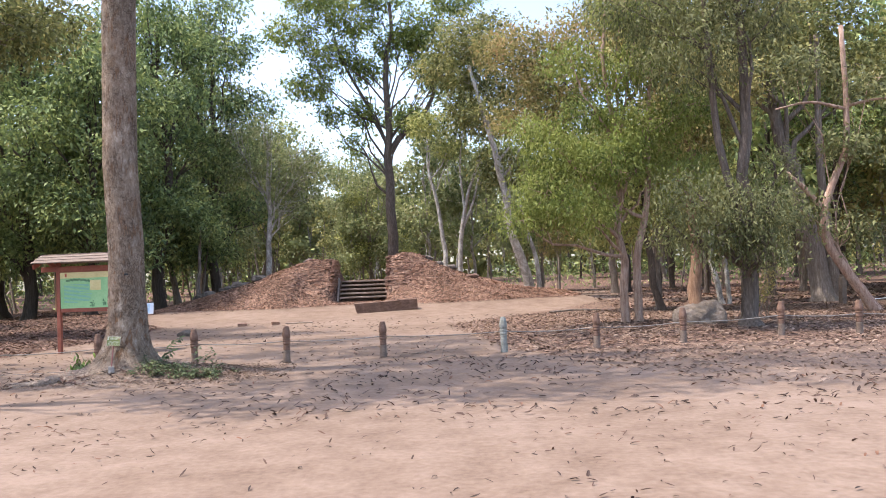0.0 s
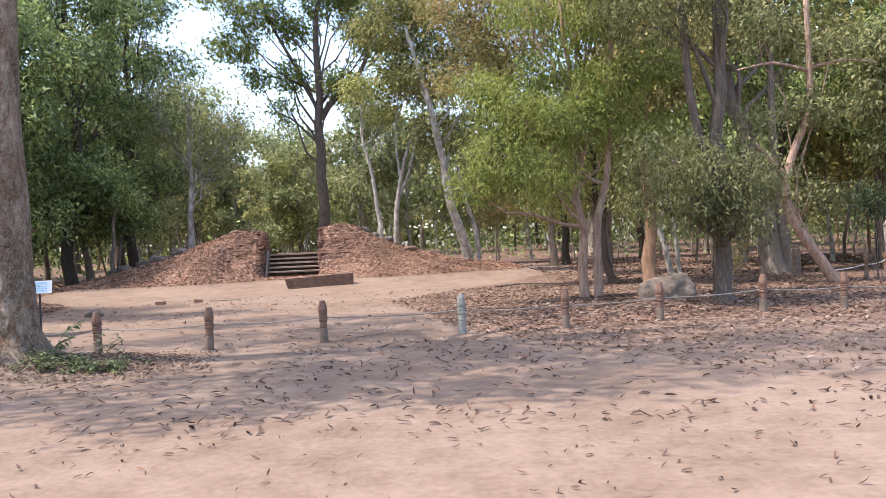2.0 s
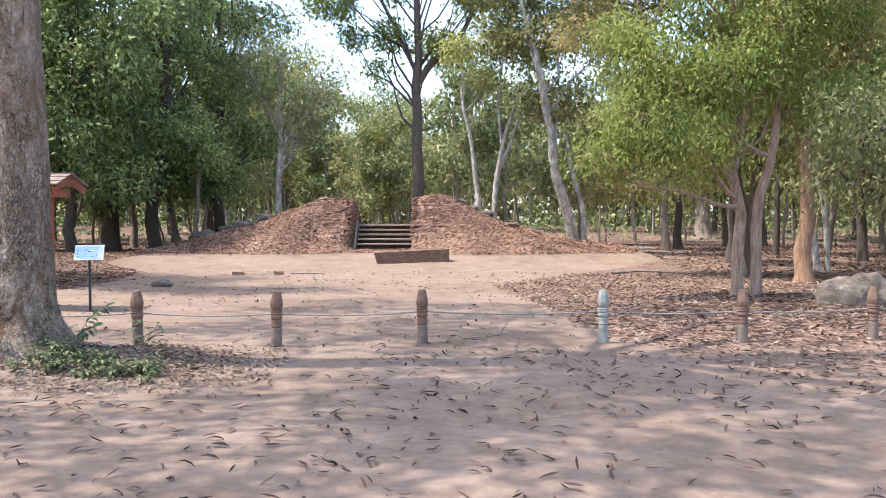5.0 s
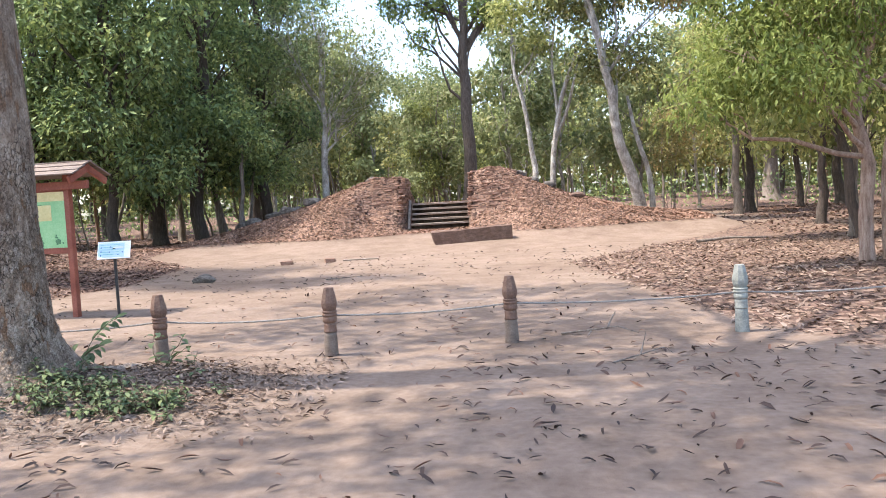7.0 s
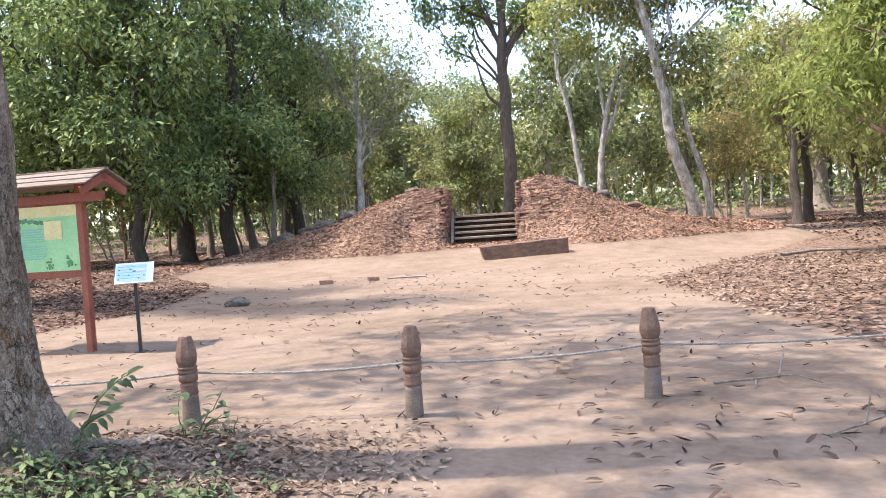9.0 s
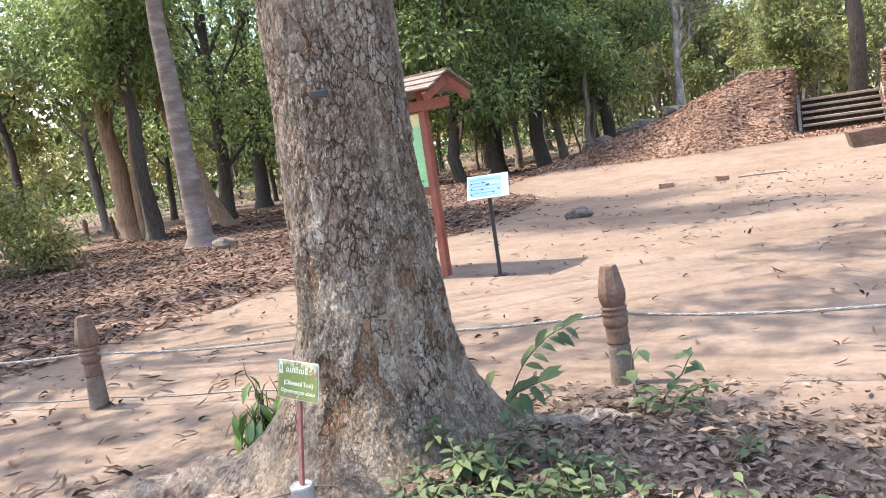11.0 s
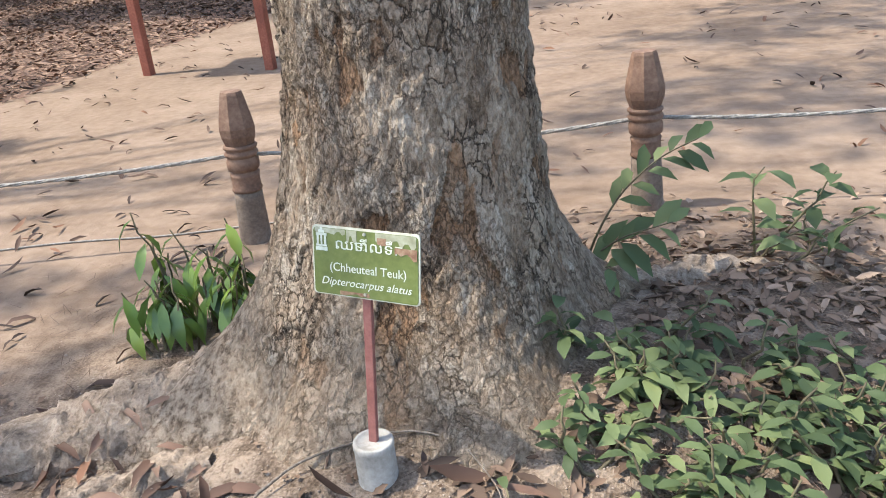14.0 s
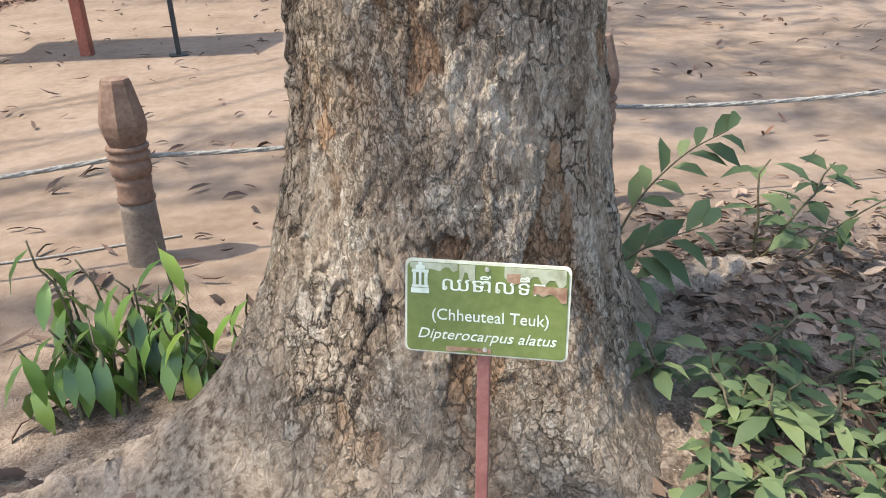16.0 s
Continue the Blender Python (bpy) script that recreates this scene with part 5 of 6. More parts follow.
# ---- notice board with a little shingled roof ----
def notice_board():
    ax, ay, bx, by = -9.14, 19.27, -7.78, 19.13
    yaw = math.degrees(math.atan2(by - ay, bx - ax))
    ob = root("notice_board", pose((ax + bx) / 2, (ay + by) / 2, zg(-8.4, 19.2), 0, 0, yaw), "red-painted wooden notice board with small shingled gable roof", "notice board")
    w = math.hypot(bx - ax, by - ay) / 2
    for s in (-1, 1):
        part("post", boxed(0.09, 0.09, 2.3, (s * w, 0, 1.03), bevel=0.006), RED_WOOD, ob)
        part("gable_rafter", boxed(0.05, 0.52, 0.1, (s * (w + 0.36), -0.2, 2.16), (24, 0, 0), 0.005), RED_WOOD, ob)
        part("gable_rafter", boxed(0.05, 0.52, 0.1, (s * (w + 0.36), 0.2, 2.16), (-24, 0, 0), 0.005), RED_WOOD, ob)
    part("eave_beam", boxed(2 * w + 0.8, 0.06, 0.12, (0, -0.06, 2.0), bevel=0.005), RED_WOOD, ob)
    part("bottom_rail", boxed(2 * w - 0.1, 0.07, 0.09, (0, 0, 1.02), bevel=0.005), RED_WOOD, ob)
    part("top_rail", boxed(2 * w - 0.1, 0.07, 0.07, (0, 0, 1.95), bevel=0.005), RED_WOOD, ob)
    part("ridge_board", boxed(2 * w + 0.86, 0.1, 0.03, (0, 0, 2.345), bevel=0.004), ROOF, ob)
    for s in (-1, 1):
        for k in range(3):
            part("roof_plank", boxed(2 * w + 0.84, 0.19, 0.022, (0.005 * k, s * (0.08 + 0.15 * k), 2.315 - 0.068 * k), (s * -20, 0, 0.4 * k), 0.003), ROOF, ob)
    panel = part("panel", boxed(2 * w - 0.1, 0.02, 0.86, (0, -0.02, 1.49), bevel=0.002), GREEN_PRINT, ob, "faded green printed sheet")
    part("header_strip", boxed(2 * w - 0.1, 0.004, 0.14, (0, -0.034, 1.845)), CREAM, panel, "cream header band")
    part("emblem", boxed(0.045, 0.004, 0.085, (-w + 0.2, -0.039, 1.85)), RED_PRINT, panel, "small red emblem shape")
    bm = bmesh.new()
    rng = random.Random(4)
    for k in range(14):
        ln = 0.62 + 0.1 * rng.random() - (0.3 if k in (6, 13) else 0)
        box(bm, ln, 0.003, 0.013, (-w + 0.15 + ln / 2, -0.034, 1.62 - 0.032 * k))
    part("text_lines", bm, TEAL_PRINT, panel, "rows of unreadable teal print")
    bm = bmesh.new()
    for k in range(8):
        ang = k * 0.7
        box(bm, 0.09, 0.003, 0.05, (-w + 0.25 + 0.09 * k, -0.034, 1.72 + 0.02 * math.sin(ang)), (0, 20 * math.sin(ang * 2), 0))
    part("pale_figures", bm, DARK_PRINT, panel, "faded dark figures above the text")
    part("inset_map", boxed(0.27, 0.004, 0.24, (w - 0.42, -0.035, 1.6)), CREAM, panel, "pasted cream inset sheet")
    rng = random.Random(6)
    for x, z, s in ((w - 0.5, 1.1, 1.0), (w - 0.2, 1.12, 1.2)):
        bm = bmesh.new()
        for k in range(26):
            px, pz = rng.gauss(0, 0.035) * s, abs(rng.gauss(0, 0.05)) * s
            box(bm, 0.022 * s, 0.003, 0.02 * s, (x + px * (1 - pz * 4), -0.036 - 0.00005 * k, z + pz), (0, rng.uniform(0, 90), 0))
        part("dark_picture", bm, DARK_PRINT, panel, "small dark printed picture")


notice_board()


def info_panel():
    ob = root("info_panel", pose(-6.97, 18.87, zg(-6.97, 18.87), 0, 0, 18), "small tilted white and blue information panel on black post", "information panel")
    part("post", boxed(0.04, 0.04, 1.06, (0, 0.02, 0.5), bevel=0.003), BLACK_STEEL, ob)
    part("foot_plate", boxed(0.14, 0.14, 0.01, (0, 0.02, 0.006), bevel=0.002), BLACK_STEEL, ob)
    tilt = pose(0, 0, 1.0, 52, 0, 0)
    plate = part("plate", boxed(0.46, 0.31, 0.012, bevel=0.003), WHITE, ob, "white enamel plate")
    plate.matrix_basis = tilt
    part("blue_field", boxed(0.36, 0.25, 0.003, (-0.035, -0.005, 0.0085)), BLUE_PRINT, plate, "pale blue printed field")
    part("white_flag", boxed(0.14, 0.035, 0.003, (0.06, 0.035, 0.012)), WHITE, plate)
    bm = bmesh.new()
    for r in range(5):
        box(bm, 0.28 - 0.03 * (r % 2), 0.006, 0.002, (-0.05, 0.09 - 0.043 * r, 0.0115))
    part("text_lines", bm, TEAL_PRINT, plate, "rows of unreadable print")
    bm = bmesh.new()
    for x, y in ((-0.18, 0.04), (-0.18, -0.03), (-0.18, -0.1), (-0.06, -0.04), (0.06, -0.09), (0.12, -0.05), (-0.05, 0.05)):
        box(bm, 0.018, 0.018, 0.002, (x, y, 0.013), (0, 0, 45))
    part("map_marks", bm, NAVY_PRINT, plate, "small navy marks")


info_panel()


def letters(text, size, m, parent, mat, name, shear=0.0, width=None):
    cu = bpy.data.curves.new(name, "FONT")
    cu.body, cu.size, cu.extrude, cu.shear, cu.align_x = text, size, 0.0006, shear, "CENTER"
    cu.resolution_u = 3
    tmp = new(name + "_curve", cu)
    bpy.context.view_layer.update()
    me = bpy.data.meshes.new_from_object(tmp.evaluated_get(bpy.context.evaluated_depsgraph_get()))
    bpy.data.objects.remove(tmp)
    bpy.data.curves.remove(cu)
    me.materials.clear()
    if width and len(me.vertices):
        xs = [v.co.x for v in me.vertices]
        k, mid = width / max(1e-6, max(xs) - min(xs)), (max(xs) + min(xs)) / 2
        for v in me.vertices:
            v.co.x = (v.co.x - mid) * k
    ob = part(name, me, mat, parent)
    ob.matrix_basis = m
    return ob


def name_sign():
    foot = (-5.16, 13.075)
    z0 = 0.165
    ob = root("tree_name_sign", pose(*foot, z0, 0, 0, -13.6), "worn green tree name sign on red post in concrete", "sign")
    part("concrete_foot", lathe(((0.05, -0.08), (0.046, 0.0), (0.0445, 0.074), (0.046, 0.077), (0.0455, 0.089), (0.043, 0.0925), (0.036, 0.091), (0.034, 0.088), (0.012, 0.0885)), 28), CONCRETE, ob, "round grey concrete foot")
    bm = bmesh.new()
    box(bm, 0.02, 0.012, 0.47, (0, 0.0, 0.22), bevel=0.002)
    post = part("post", bm, SIGN_POST, ob, "red oxide flat steel post")
    post.matrix_basis = pose(0.0, 0.0, 0.07, -9, 1.2, 0)
    W, H = 0.251, 0.149
    face = Matrix.Translation((0.012, 0.058, 0.49)) @ pose(0, 0, 0, 90 - 10.5, 0, 0) @ pose(0, 0, 0, 0, 0, -1.6)
    bm = bmesh.new()
    box(bm, W, H, 0.004)
    es = [e for e in bm.edges if abs(e.verts[0].co.z - e.verts[1].co.z) > 0.002]
    bmesh.ops.bevel(bm, geom=es, offset=0.009, segments=4, affect="EDGES", profile=0.5)
    plate = part("plate", bm, SIGN_EDGE, ob, "cream-edged steel plate")
    plate.matrix_basis = face
    bm = bmesh.new()
    box(bm, W - 0.007, H - 0.007, 0.0016, (0, -0.001, 0.0024))
    es = [e for e in bm.edges if abs(e.verts[0].co.z - e.verts[1].co.z) > 0.0008]
    bmesh.ops.bevel(bm, geom=es, offset=0.008, segments=4, affect="EDGES", profile=0.5)
    part("green_field", bm, SIGN_GREEN, plate, "moss-green painted field")

    def flake(pts, mat, label, z=0.0036):
        bm = bmesh.new()
        bm.faces.new([bm.verts.new((x, y, z)) for x, y in pts])
        ex = bmesh.ops.extrude_face_region(bm, geom=bm.faces[:])
        for v in ex["geom"]:
            if isinstance(v, bmesh.types.BMVert):
                v.co.z += 0.0004
        part("peeled_patch", bm, mat, plate, label)

    def ragged(x0, x1, y_top, depth, seed, n=11):
        q = random.Random(seed)
        low = [(x0 + (x1 - x0) * k / n, y_top - depth * (0.45 + 0.75 * q.random())) for k in range(n + 1)]
        return [(x0, y_top)] + low + [(x1, y_top)]

    flake(ragged(-0.118, -0.045, 0.0695, 0.012, 1), SIGN_PEEL, "flaked pale paint")
    flake(ragged(-0.042, -0.018, 0.0695, 0.024, 2, 6), SIGN_PEEL, "flaked pale paint")
    flake(ragged(0.026, 0.118, 0.0695, 0.026, 3), SIGN_PEEL, "flaked pale paint")
    flake(ragged(0.07, 0.12, 0.043, 0.022, 4, 7), RUST, "rusty scraped paint", 0.0041)
    flake(ragged(0.03, 0.05, 0.06, 0.014, 5, 5), RUST, "rusty scraped paint", 0.0041)
    flake(ragged(-0.06, 0.01, -0.062, 0.008, 6, 7), RUST, "rusty lower edge", 0.0041)
    letters("(Chheuteal Teuk)", 0.026, Matrix.Translation((0.006, -0.02, 0.0036)), plate, LETTER, "name_line", width=0.178)
    letters("Dipterocarpus alatus", 0.0235, Matrix.Translation((0.002, -0.051, 0.0036)), plate, LETTER, "latin_line", 0.3, width=0.213)
    letters("\u1788\u17be\u1791\u17b6\u179b\u1791\u17b9\u1780", 0.03, Matrix.Translation((0.01, 0.028, 0.0036)), plate, LETTER, "script_line", width=0.155)
    bm = bmesh.new()
    for sx, sy, x, y in ((0.028, 0.008, 0, -0.018), (0.026, 0.004, 0, -0.011), (0.005, 0.02, -0.009, 0.001), (0.005, 0.02, 0.009, 0.001), (0.004, 0.02, 0, 0.001), (0.026, 0.005, 0, 0.013), (0.014, 0.006, 0, 0.019), (0.006, 0.005, 0, 0.0245)):
        box(bm, sx, sy, 0.0008, (x - 0.102, y + 0.043, 0.0042))
    part("emblem", bm, LETTER, plate, "small white building emblem")
    for y in (0.064, -0.064):
        bm = bmesh.new()
        bmesh.ops.create_cone(bm, cap_ends=True, segments=14, radius1=0.0042, radius2=0.003, depth=0.0035, matrix=Matrix.Translation((0, y, 0.0045)))
        part("bolt", bm, STEEL, plate, "small steel bolt")


name_sign()


# ---- stairway, stone beam and ruined brick piers ----
def stairway():
    x0, x1, y0, zb = -5.38, -3.1, 36.9, 0.5
    w = x1 - x0
    ob = root("stairway", pose((x0 + x1) / 2, y0, zb, 0, 0, 5), "weathered plank stairway with open treads and side boards", "stairway")
    run, rise = 0.27, 0.182
    for k in range(5):
        part("tread", boxed(w - 0.16, 0.31, 0.07, (0.01 * (k % 2), run * (k + 0.4), rise * (k + 0.85)), (0, 0.4 * (k % 2), 0), 0.008), PLANK, ob)
        # dark board that paints the shade in the gap under each tread
        part("shade_strip", boxed(w - 0.2, 0.03, rise - 0.07, (0, run * (k + 0.75), rise * (k + 0.85) - 0.09)), BARK_DARK, ob, "dark strip standing for shade between the treads")
    for s in (-1, 1):
        bm = bmesh.new()
        box(bm, 0.09, math.hypot(run * 5, rise * 5) + 0.25, 0.2, (s * w / 2, run * 2.5, rise * 2.55), (math.degrees(math.atan2(rise, run)), 0, 0), 0.01)
        part("side_board", bm, PLANK, ob, "pale side board")


stairway()


def stone_beam():
    rng = random.Random(8)
    bm = bmesh.new()
    L, D, H = 2.5, 0.55, 0.44
    n = 14
    rings = []
    for k in range(n + 1):
        x = -L / 2 + L * k / n
        ring = []
        for a, b in ((-1, -1), (1, -1), (1.0, 0.9), (0.85, 1), (-0.85, 1), (-1, 0.9)):
            cut = 0.1 * max(0, 1 - k / 1.5) * (b < 0)
            ring.append(bm.verts.new((x + cut + rng.uniform(-0.01, 0.01), a * D / 2 + rng.uniform(-0.018, 0.018), H / 2 + b * H / 2 + rng.uniform(-0.02, 0.02) )))
        rings.append(ring)
    for a, b in zip(rings, rings[1:]):
        for k in range(6):
            bm.faces.new((a[k], a[(k + 1) % 6], b[(k + 1) % 6], b[k]))
    bm.faces.new(rings[0][::-1])
    bm.faces.new(rings[-1])
    bmesh.ops.recalc_face_normals(bm, faces=bm.faces[:])
    ob = part("stone_beam", bm, BEAM)
    ob.matrix_world = pose(-2.8, 32.8, zg(-2.75, 32.6) - 0.03, 0, -2.2, 13)
    tagged(ob, "long dark weathered stone beam lying before the stairs", "stone beam")


stone_beam()


def brick_mesh(seed, sx, sy, sz):
    """A worn brick with chipped corners."""
    rng = random.Random(seed)
    bm = bmesh.new()
    box(bm, sx, sy, sz, bevel=0.012)
    for v in bm.verts:
        v.co += Vector((rng.uniform(-1, 1), rng.uniform(-1, 1), rng.uniform(-1, 1))) * 0.009
    me = bpy.data.meshes.new("brick")
    bm.to_mesh(me)
    bm.free()
    me.materials.append(BRICK)
    return me


BRICKS = [brick_mesh(k, 0.24 + 0.05 * (k % 3), 0.15, 0.06) for k in range(6)]


def brick_pier(x0, x1, cut, inner, top, seed, label):
    """The eroded courses of a ruined pier: bricks in level rows that step back up the slope, and along the cut face by the stairs."""
    rng = random.Random(seed)
    ob = root("brick_pier", pose((x0 + x1) / 2, 37.4, 0), label, "brick ruin", "ruined brick piers")
    ys = np.linspace(34.5, 38.4, 160)
    count = 0

    def lay(x, y, z, turn):
        br = new("brick", BRICKS[rng.randrange(6)])
        br.parent = ob
        br.matrix_basis = pose(x - (x0 + x1) / 2, y - 37.4, z, rng.uniform(-5, 5), rng.uniform(-5, 5), turn + rng.uniform(-12, 12))

    z = 0.95
    while z < top:
        x = x0 + rng.uniform(0, 0.2)
        while x < x1:
            hs = land(np.full(160, x), ys)
            if hs.max() > z and rng.random() < 0.86 and count < 300:
                lay(x, float(ys[int(np.argmax(hs > z))]) + rng.uniform(-0.03, 0.08), z - 0.02, 0)
                count += 1
            x += rng.uniform(0.24, 0.36)
        y = 36.5 + rng.uniform(0, 0.2)
        while y < 38.7:
            if float(land(cut - inner * 0.25, y)) > z - 0.05 and rng.random() < 0.9 and count < 300:
                lay(cut + inner * rng.uniform(-0.04, 0.03), y, z - 0.02, 90)
                count += 1
            y += rng.uniform(0.26, 0.36)
        z += 0.078
    for q in range(24):
        x, y = rng.uniform(x0, x1), rng.uniform(37.4, 38.6)
        lay(x, y, float(land(x, y)) + rng.uniform(0.0, 0.07), rng.uniform(0, 180))


brick_pier(-3.05, -0.9, -3.1, -1, 2.6, 3, "tall crumbling red brick pier beside the stairs")
brick_pier(-7.6, -5.7, -5.6, 1, 2.4, 4, "lower crumbling red brick pier beside the stairs")


def rock(name, x, y, size, mat, label, seed, cat="rock", sink=0.25, rot=0, flat=1.0, detail=3, rough=0.35):
    bm = bmesh.new()
    bmesh.ops.create_icosphere(bm, subdivisions=detail, radius=0.5)
    off = Vector((seed * 3.7, seed * 1.3, seed * 2.1))
    for v in bm.verts:
        n1 = noise.noise(v.co * 2.2 + off) * rough + noise.noise(v.co * 6 + off) * rough * 0.35 + noise.noise(v.co * 15 + off) * rough * 0.16
        v.co = v.co * (1 + n1)
        v.co.x, v.co.y, v.co.z = v.co.x * size[0], v.co.y * size[1], v.co.z * size[2]
    ob = part(name, bm, mat, smoothed=detail > 3)
    ob.matrix_world = pose(x, y, zg(x, y) + size[2] * (0.5 - sink), 0, 0, rot)
    return tagged(ob, label, cat)


rock("termite_mound", 6.0, 19.7, (1.2, 0.95, 0.98), MOUND, "low pale grey termite mound among the leaves", 1, "termite mound", 0.46, 0, 1, 5, 0.3)
rock("rock", -7.85, 24.1, (0.5, 0.3, 0.22), ROCK, "dark grey rock lying on the sand", 2)
rock("rock", -16.6, 24.7, (0.62, 0.4, 0.38), MOUND, "pale angular stone at the foot of a trunk", 3)
rock("rock", -1.35, 38.4, (0.55, 0.45, 0.35), ROCK, "dark boulder on the crumbled bank", 4)
rock("rock", -0.8, 38.2, (0.45, 0.4, 0.3), ROCK, "dark boulder on the crumbled bank", 5)
rock("rock", -0.25, 38.0, (0.5, 0.4, 0.28), ROCK, "dark boulder on the crumbled bank", 6)
rock("rock", 0.7, 37.6, (0.6, 0.35, 0.24), BEAM, "dark flat block on the crumbled bank", 7)
rock("rock", -7.0, 38.6, (0.45, 0.35, 0.3), ROCK, "grey stone on top of the bank", 8, sink=0.1)
for k in range(9):
    rock("rock", -12.4 + 0.42 * k + 0.2 * math.sin(k * 3), 38.3 + 0.5 * math.cos(k * 2), (0.5 + 0.15 * (k % 3), 0.4, 0.35), ROCK, "dark mossy stone tumbled along the bank", 10 + k)
for k, (x, y, l) in enumerate(((-7.3, 28.2, 0.3), (-6.25, 28.6, 0.26))):
    ob = part("loose_brick", brick_mesh(20 + k, l, 0.16, 0.11))
    ob.matrix_world = pose(x, y, zg(x, y) + 0.05, 2, 1, 8 + 20 * k)
    tagged(ob, "single worn brick lying on the sand", "brick")
pl = part("plank", boxed(0.95, 0.12, 0.035, bevel=0.006), PLANK)
pl.matrix_world = pose(-5.5, 29.0, zg(-5.5, 29.0) + 0.016, 0, 0, 10)
tagged(pl, "flat weathered board lying on the sand", "board")


def stone_pillar():
    bm = bmesh.new()
    box(bm, 0.2, 0.2, 0.95, (0, 0, 0.42), bevel=0.03)
    box(bm, 0.16, 0.16, 0.16, (0, 0, 0.93), bevel=0.04)
    ob = part("stone_marker", bm, POST_FOOT)
    ob.matrix_world = pose(13.3, 28.6, zg(13.3, 28.6), 0, 2, 15)
    tagged(ob, "pale upright stone marker between the trees", "stone marker")


stone_pillar()


def stick(points, r, label, name="fallen_branch", mat=BARK_GREY):
    tb = Tubes()
    for line in points:
        line = np.asarray(line, float)
        u = np.linspace(0, len(line) - 1, len(line) * 4)
        f = np.stack([np.interp(u, np.arange(len(line)), line[:, q]) for q in range(3)], -1)
        f[1:-1] = (f[:-2] + f[1:-1] * 2 + f[2:]) / 4
        f[:, 2] += land(f[:, 0], f[:, 1])
        tb.add(f, np.linspace(r, r * 0.35, len(f)), 6)
    tagged(part(name, tb.mesh(name, mat)), label, "branch")


stick([[(-0.55, 15.95, 0.01), (-0.25, 15.85, 0.05), (0.0, 15.75, 0.1), (0.22, 15.8, 0.02)], [(-0.1, 15.78, 0.07), (-0.02, 16.0, 0.16), (0.02, 16.1, 0.2)], [(-0.25, 15.85, 0.04), (-0.3, 15.65, 0.02)]], 0.011, "thin grey fallen branch on the sand")
stick([[(-0.15, 14.45, 0.01), (0.08, 14.5, 0.06), (0.3, 14.62, 0.1), (0.38, 14.7, 0.03)], [(0.08, 14.5, 0.06), (0.14, 14.56, 0.25)]], 0.008, "thin twig standing up from the sand", "twig")
stick([[(-5.5, 12.86, 0.012), (-5.44, 13.0, 0.02), (-5.32, 13.12, 0.03), (-5.15, 13.17, 0.035), (-4.98, 13.15, 0.03), (-4.88, 13.04, 0.015), (-4.86, 12.92, 0.01)]], 0.0045, "thin bent twig round the sign's foot", "twig")
stick([[(3.4, 29.6, 0.03), (4.2, 29.9, 0.08), (5.3, 30.0, 0.03)]], 0.05, "grey fallen branch on the litter")
stick([[(-5.0, 23.4, 0.02), (-4.3, 23.6, 0.03)]], 0.012, "short stick on the sand", "twig")


# ---- plants round the great tree ----
def plant(label, x, y, stems, leaf, seed, z=None, name="seedling", wide=0.4, foot_in=0.2):
    """Stems given as (dx, dy, height, leaves, leaf length, droop)."""
    rng = np.random.default_rng(seed)
    ob = root(name, pose(x, y, zg(x, y) if z is None else z), label, "plant")
    C, D, N, L, K = [], [], [], [], []
    for dx, dy, h, n, ll, droop in stems:
        foot = np.array((rng.normal(0, 0.025) + dx * foot_in, rng.normal(0, 0.025) + dy * foot_in, -0.02))
        line = wander(rng, foot, (dx, dy, h), 7, 0.012)
        part("stem", Tubes().add(line, np.linspace(0.006, 0.0025, 7), 5).mesh("stem", STEM), parent=ob)
        for q in range(n):
            f = 0.4 + 0.6 * (q + 0.8) / n
            p = np.array([np.interp(f * 6, np.arange(7), line[:, a]) for a in range(3)])
            g = q * 2.4 + rng.uniform(-0.4, 0.4)
            d = np.array((math.cos(g), math.sin(g), 0.35 - droop + rng.normal(0, 0.15)))
            d /= np.linalg.norm(d)
            s = ll * rng.uniform(0.75, 1.2)
            C.append(p + d * s * 0.55)
            D.append(d)
            N.append(np.array((0, 0, 1)) + 0.25 * rng.normal(size=3) + 0.8 * droop * np.array((math.cos(g), math.sin(g), 0)))
            L.append(s)
            K.append(0.25 + 0.5 * rng.random())
    L = np.array(L)
    part("foliage", curled_mesh("foliage", np.array(C), np.array(D), np.array(N), L, L * wide, leaf, np.array(K), 0.1), parent=ob)


rng0 = random.Random(12)
plant("clump of seedlings with hanging glossy green leaves", -5.86, 13.89, [(rng0.uniform(-0.3, 0.28), rng0.uniform(-0.1, 0.14), rng0.uniform(0.16, 0.34), 5, 0.145, 1.75) for _ in range(27)] + [(-0.3, 0.02, 0.44, 5, 0.13, 1.5), (-0.02, 0.1, 0.38, 6, 0.12, 1.5), (-0.34, -0.08, 0.2, 6, 0.14, 1.7)], LEAF_GLOSSY, 201, 0.06, wide=0.3, foot_in=0.85)


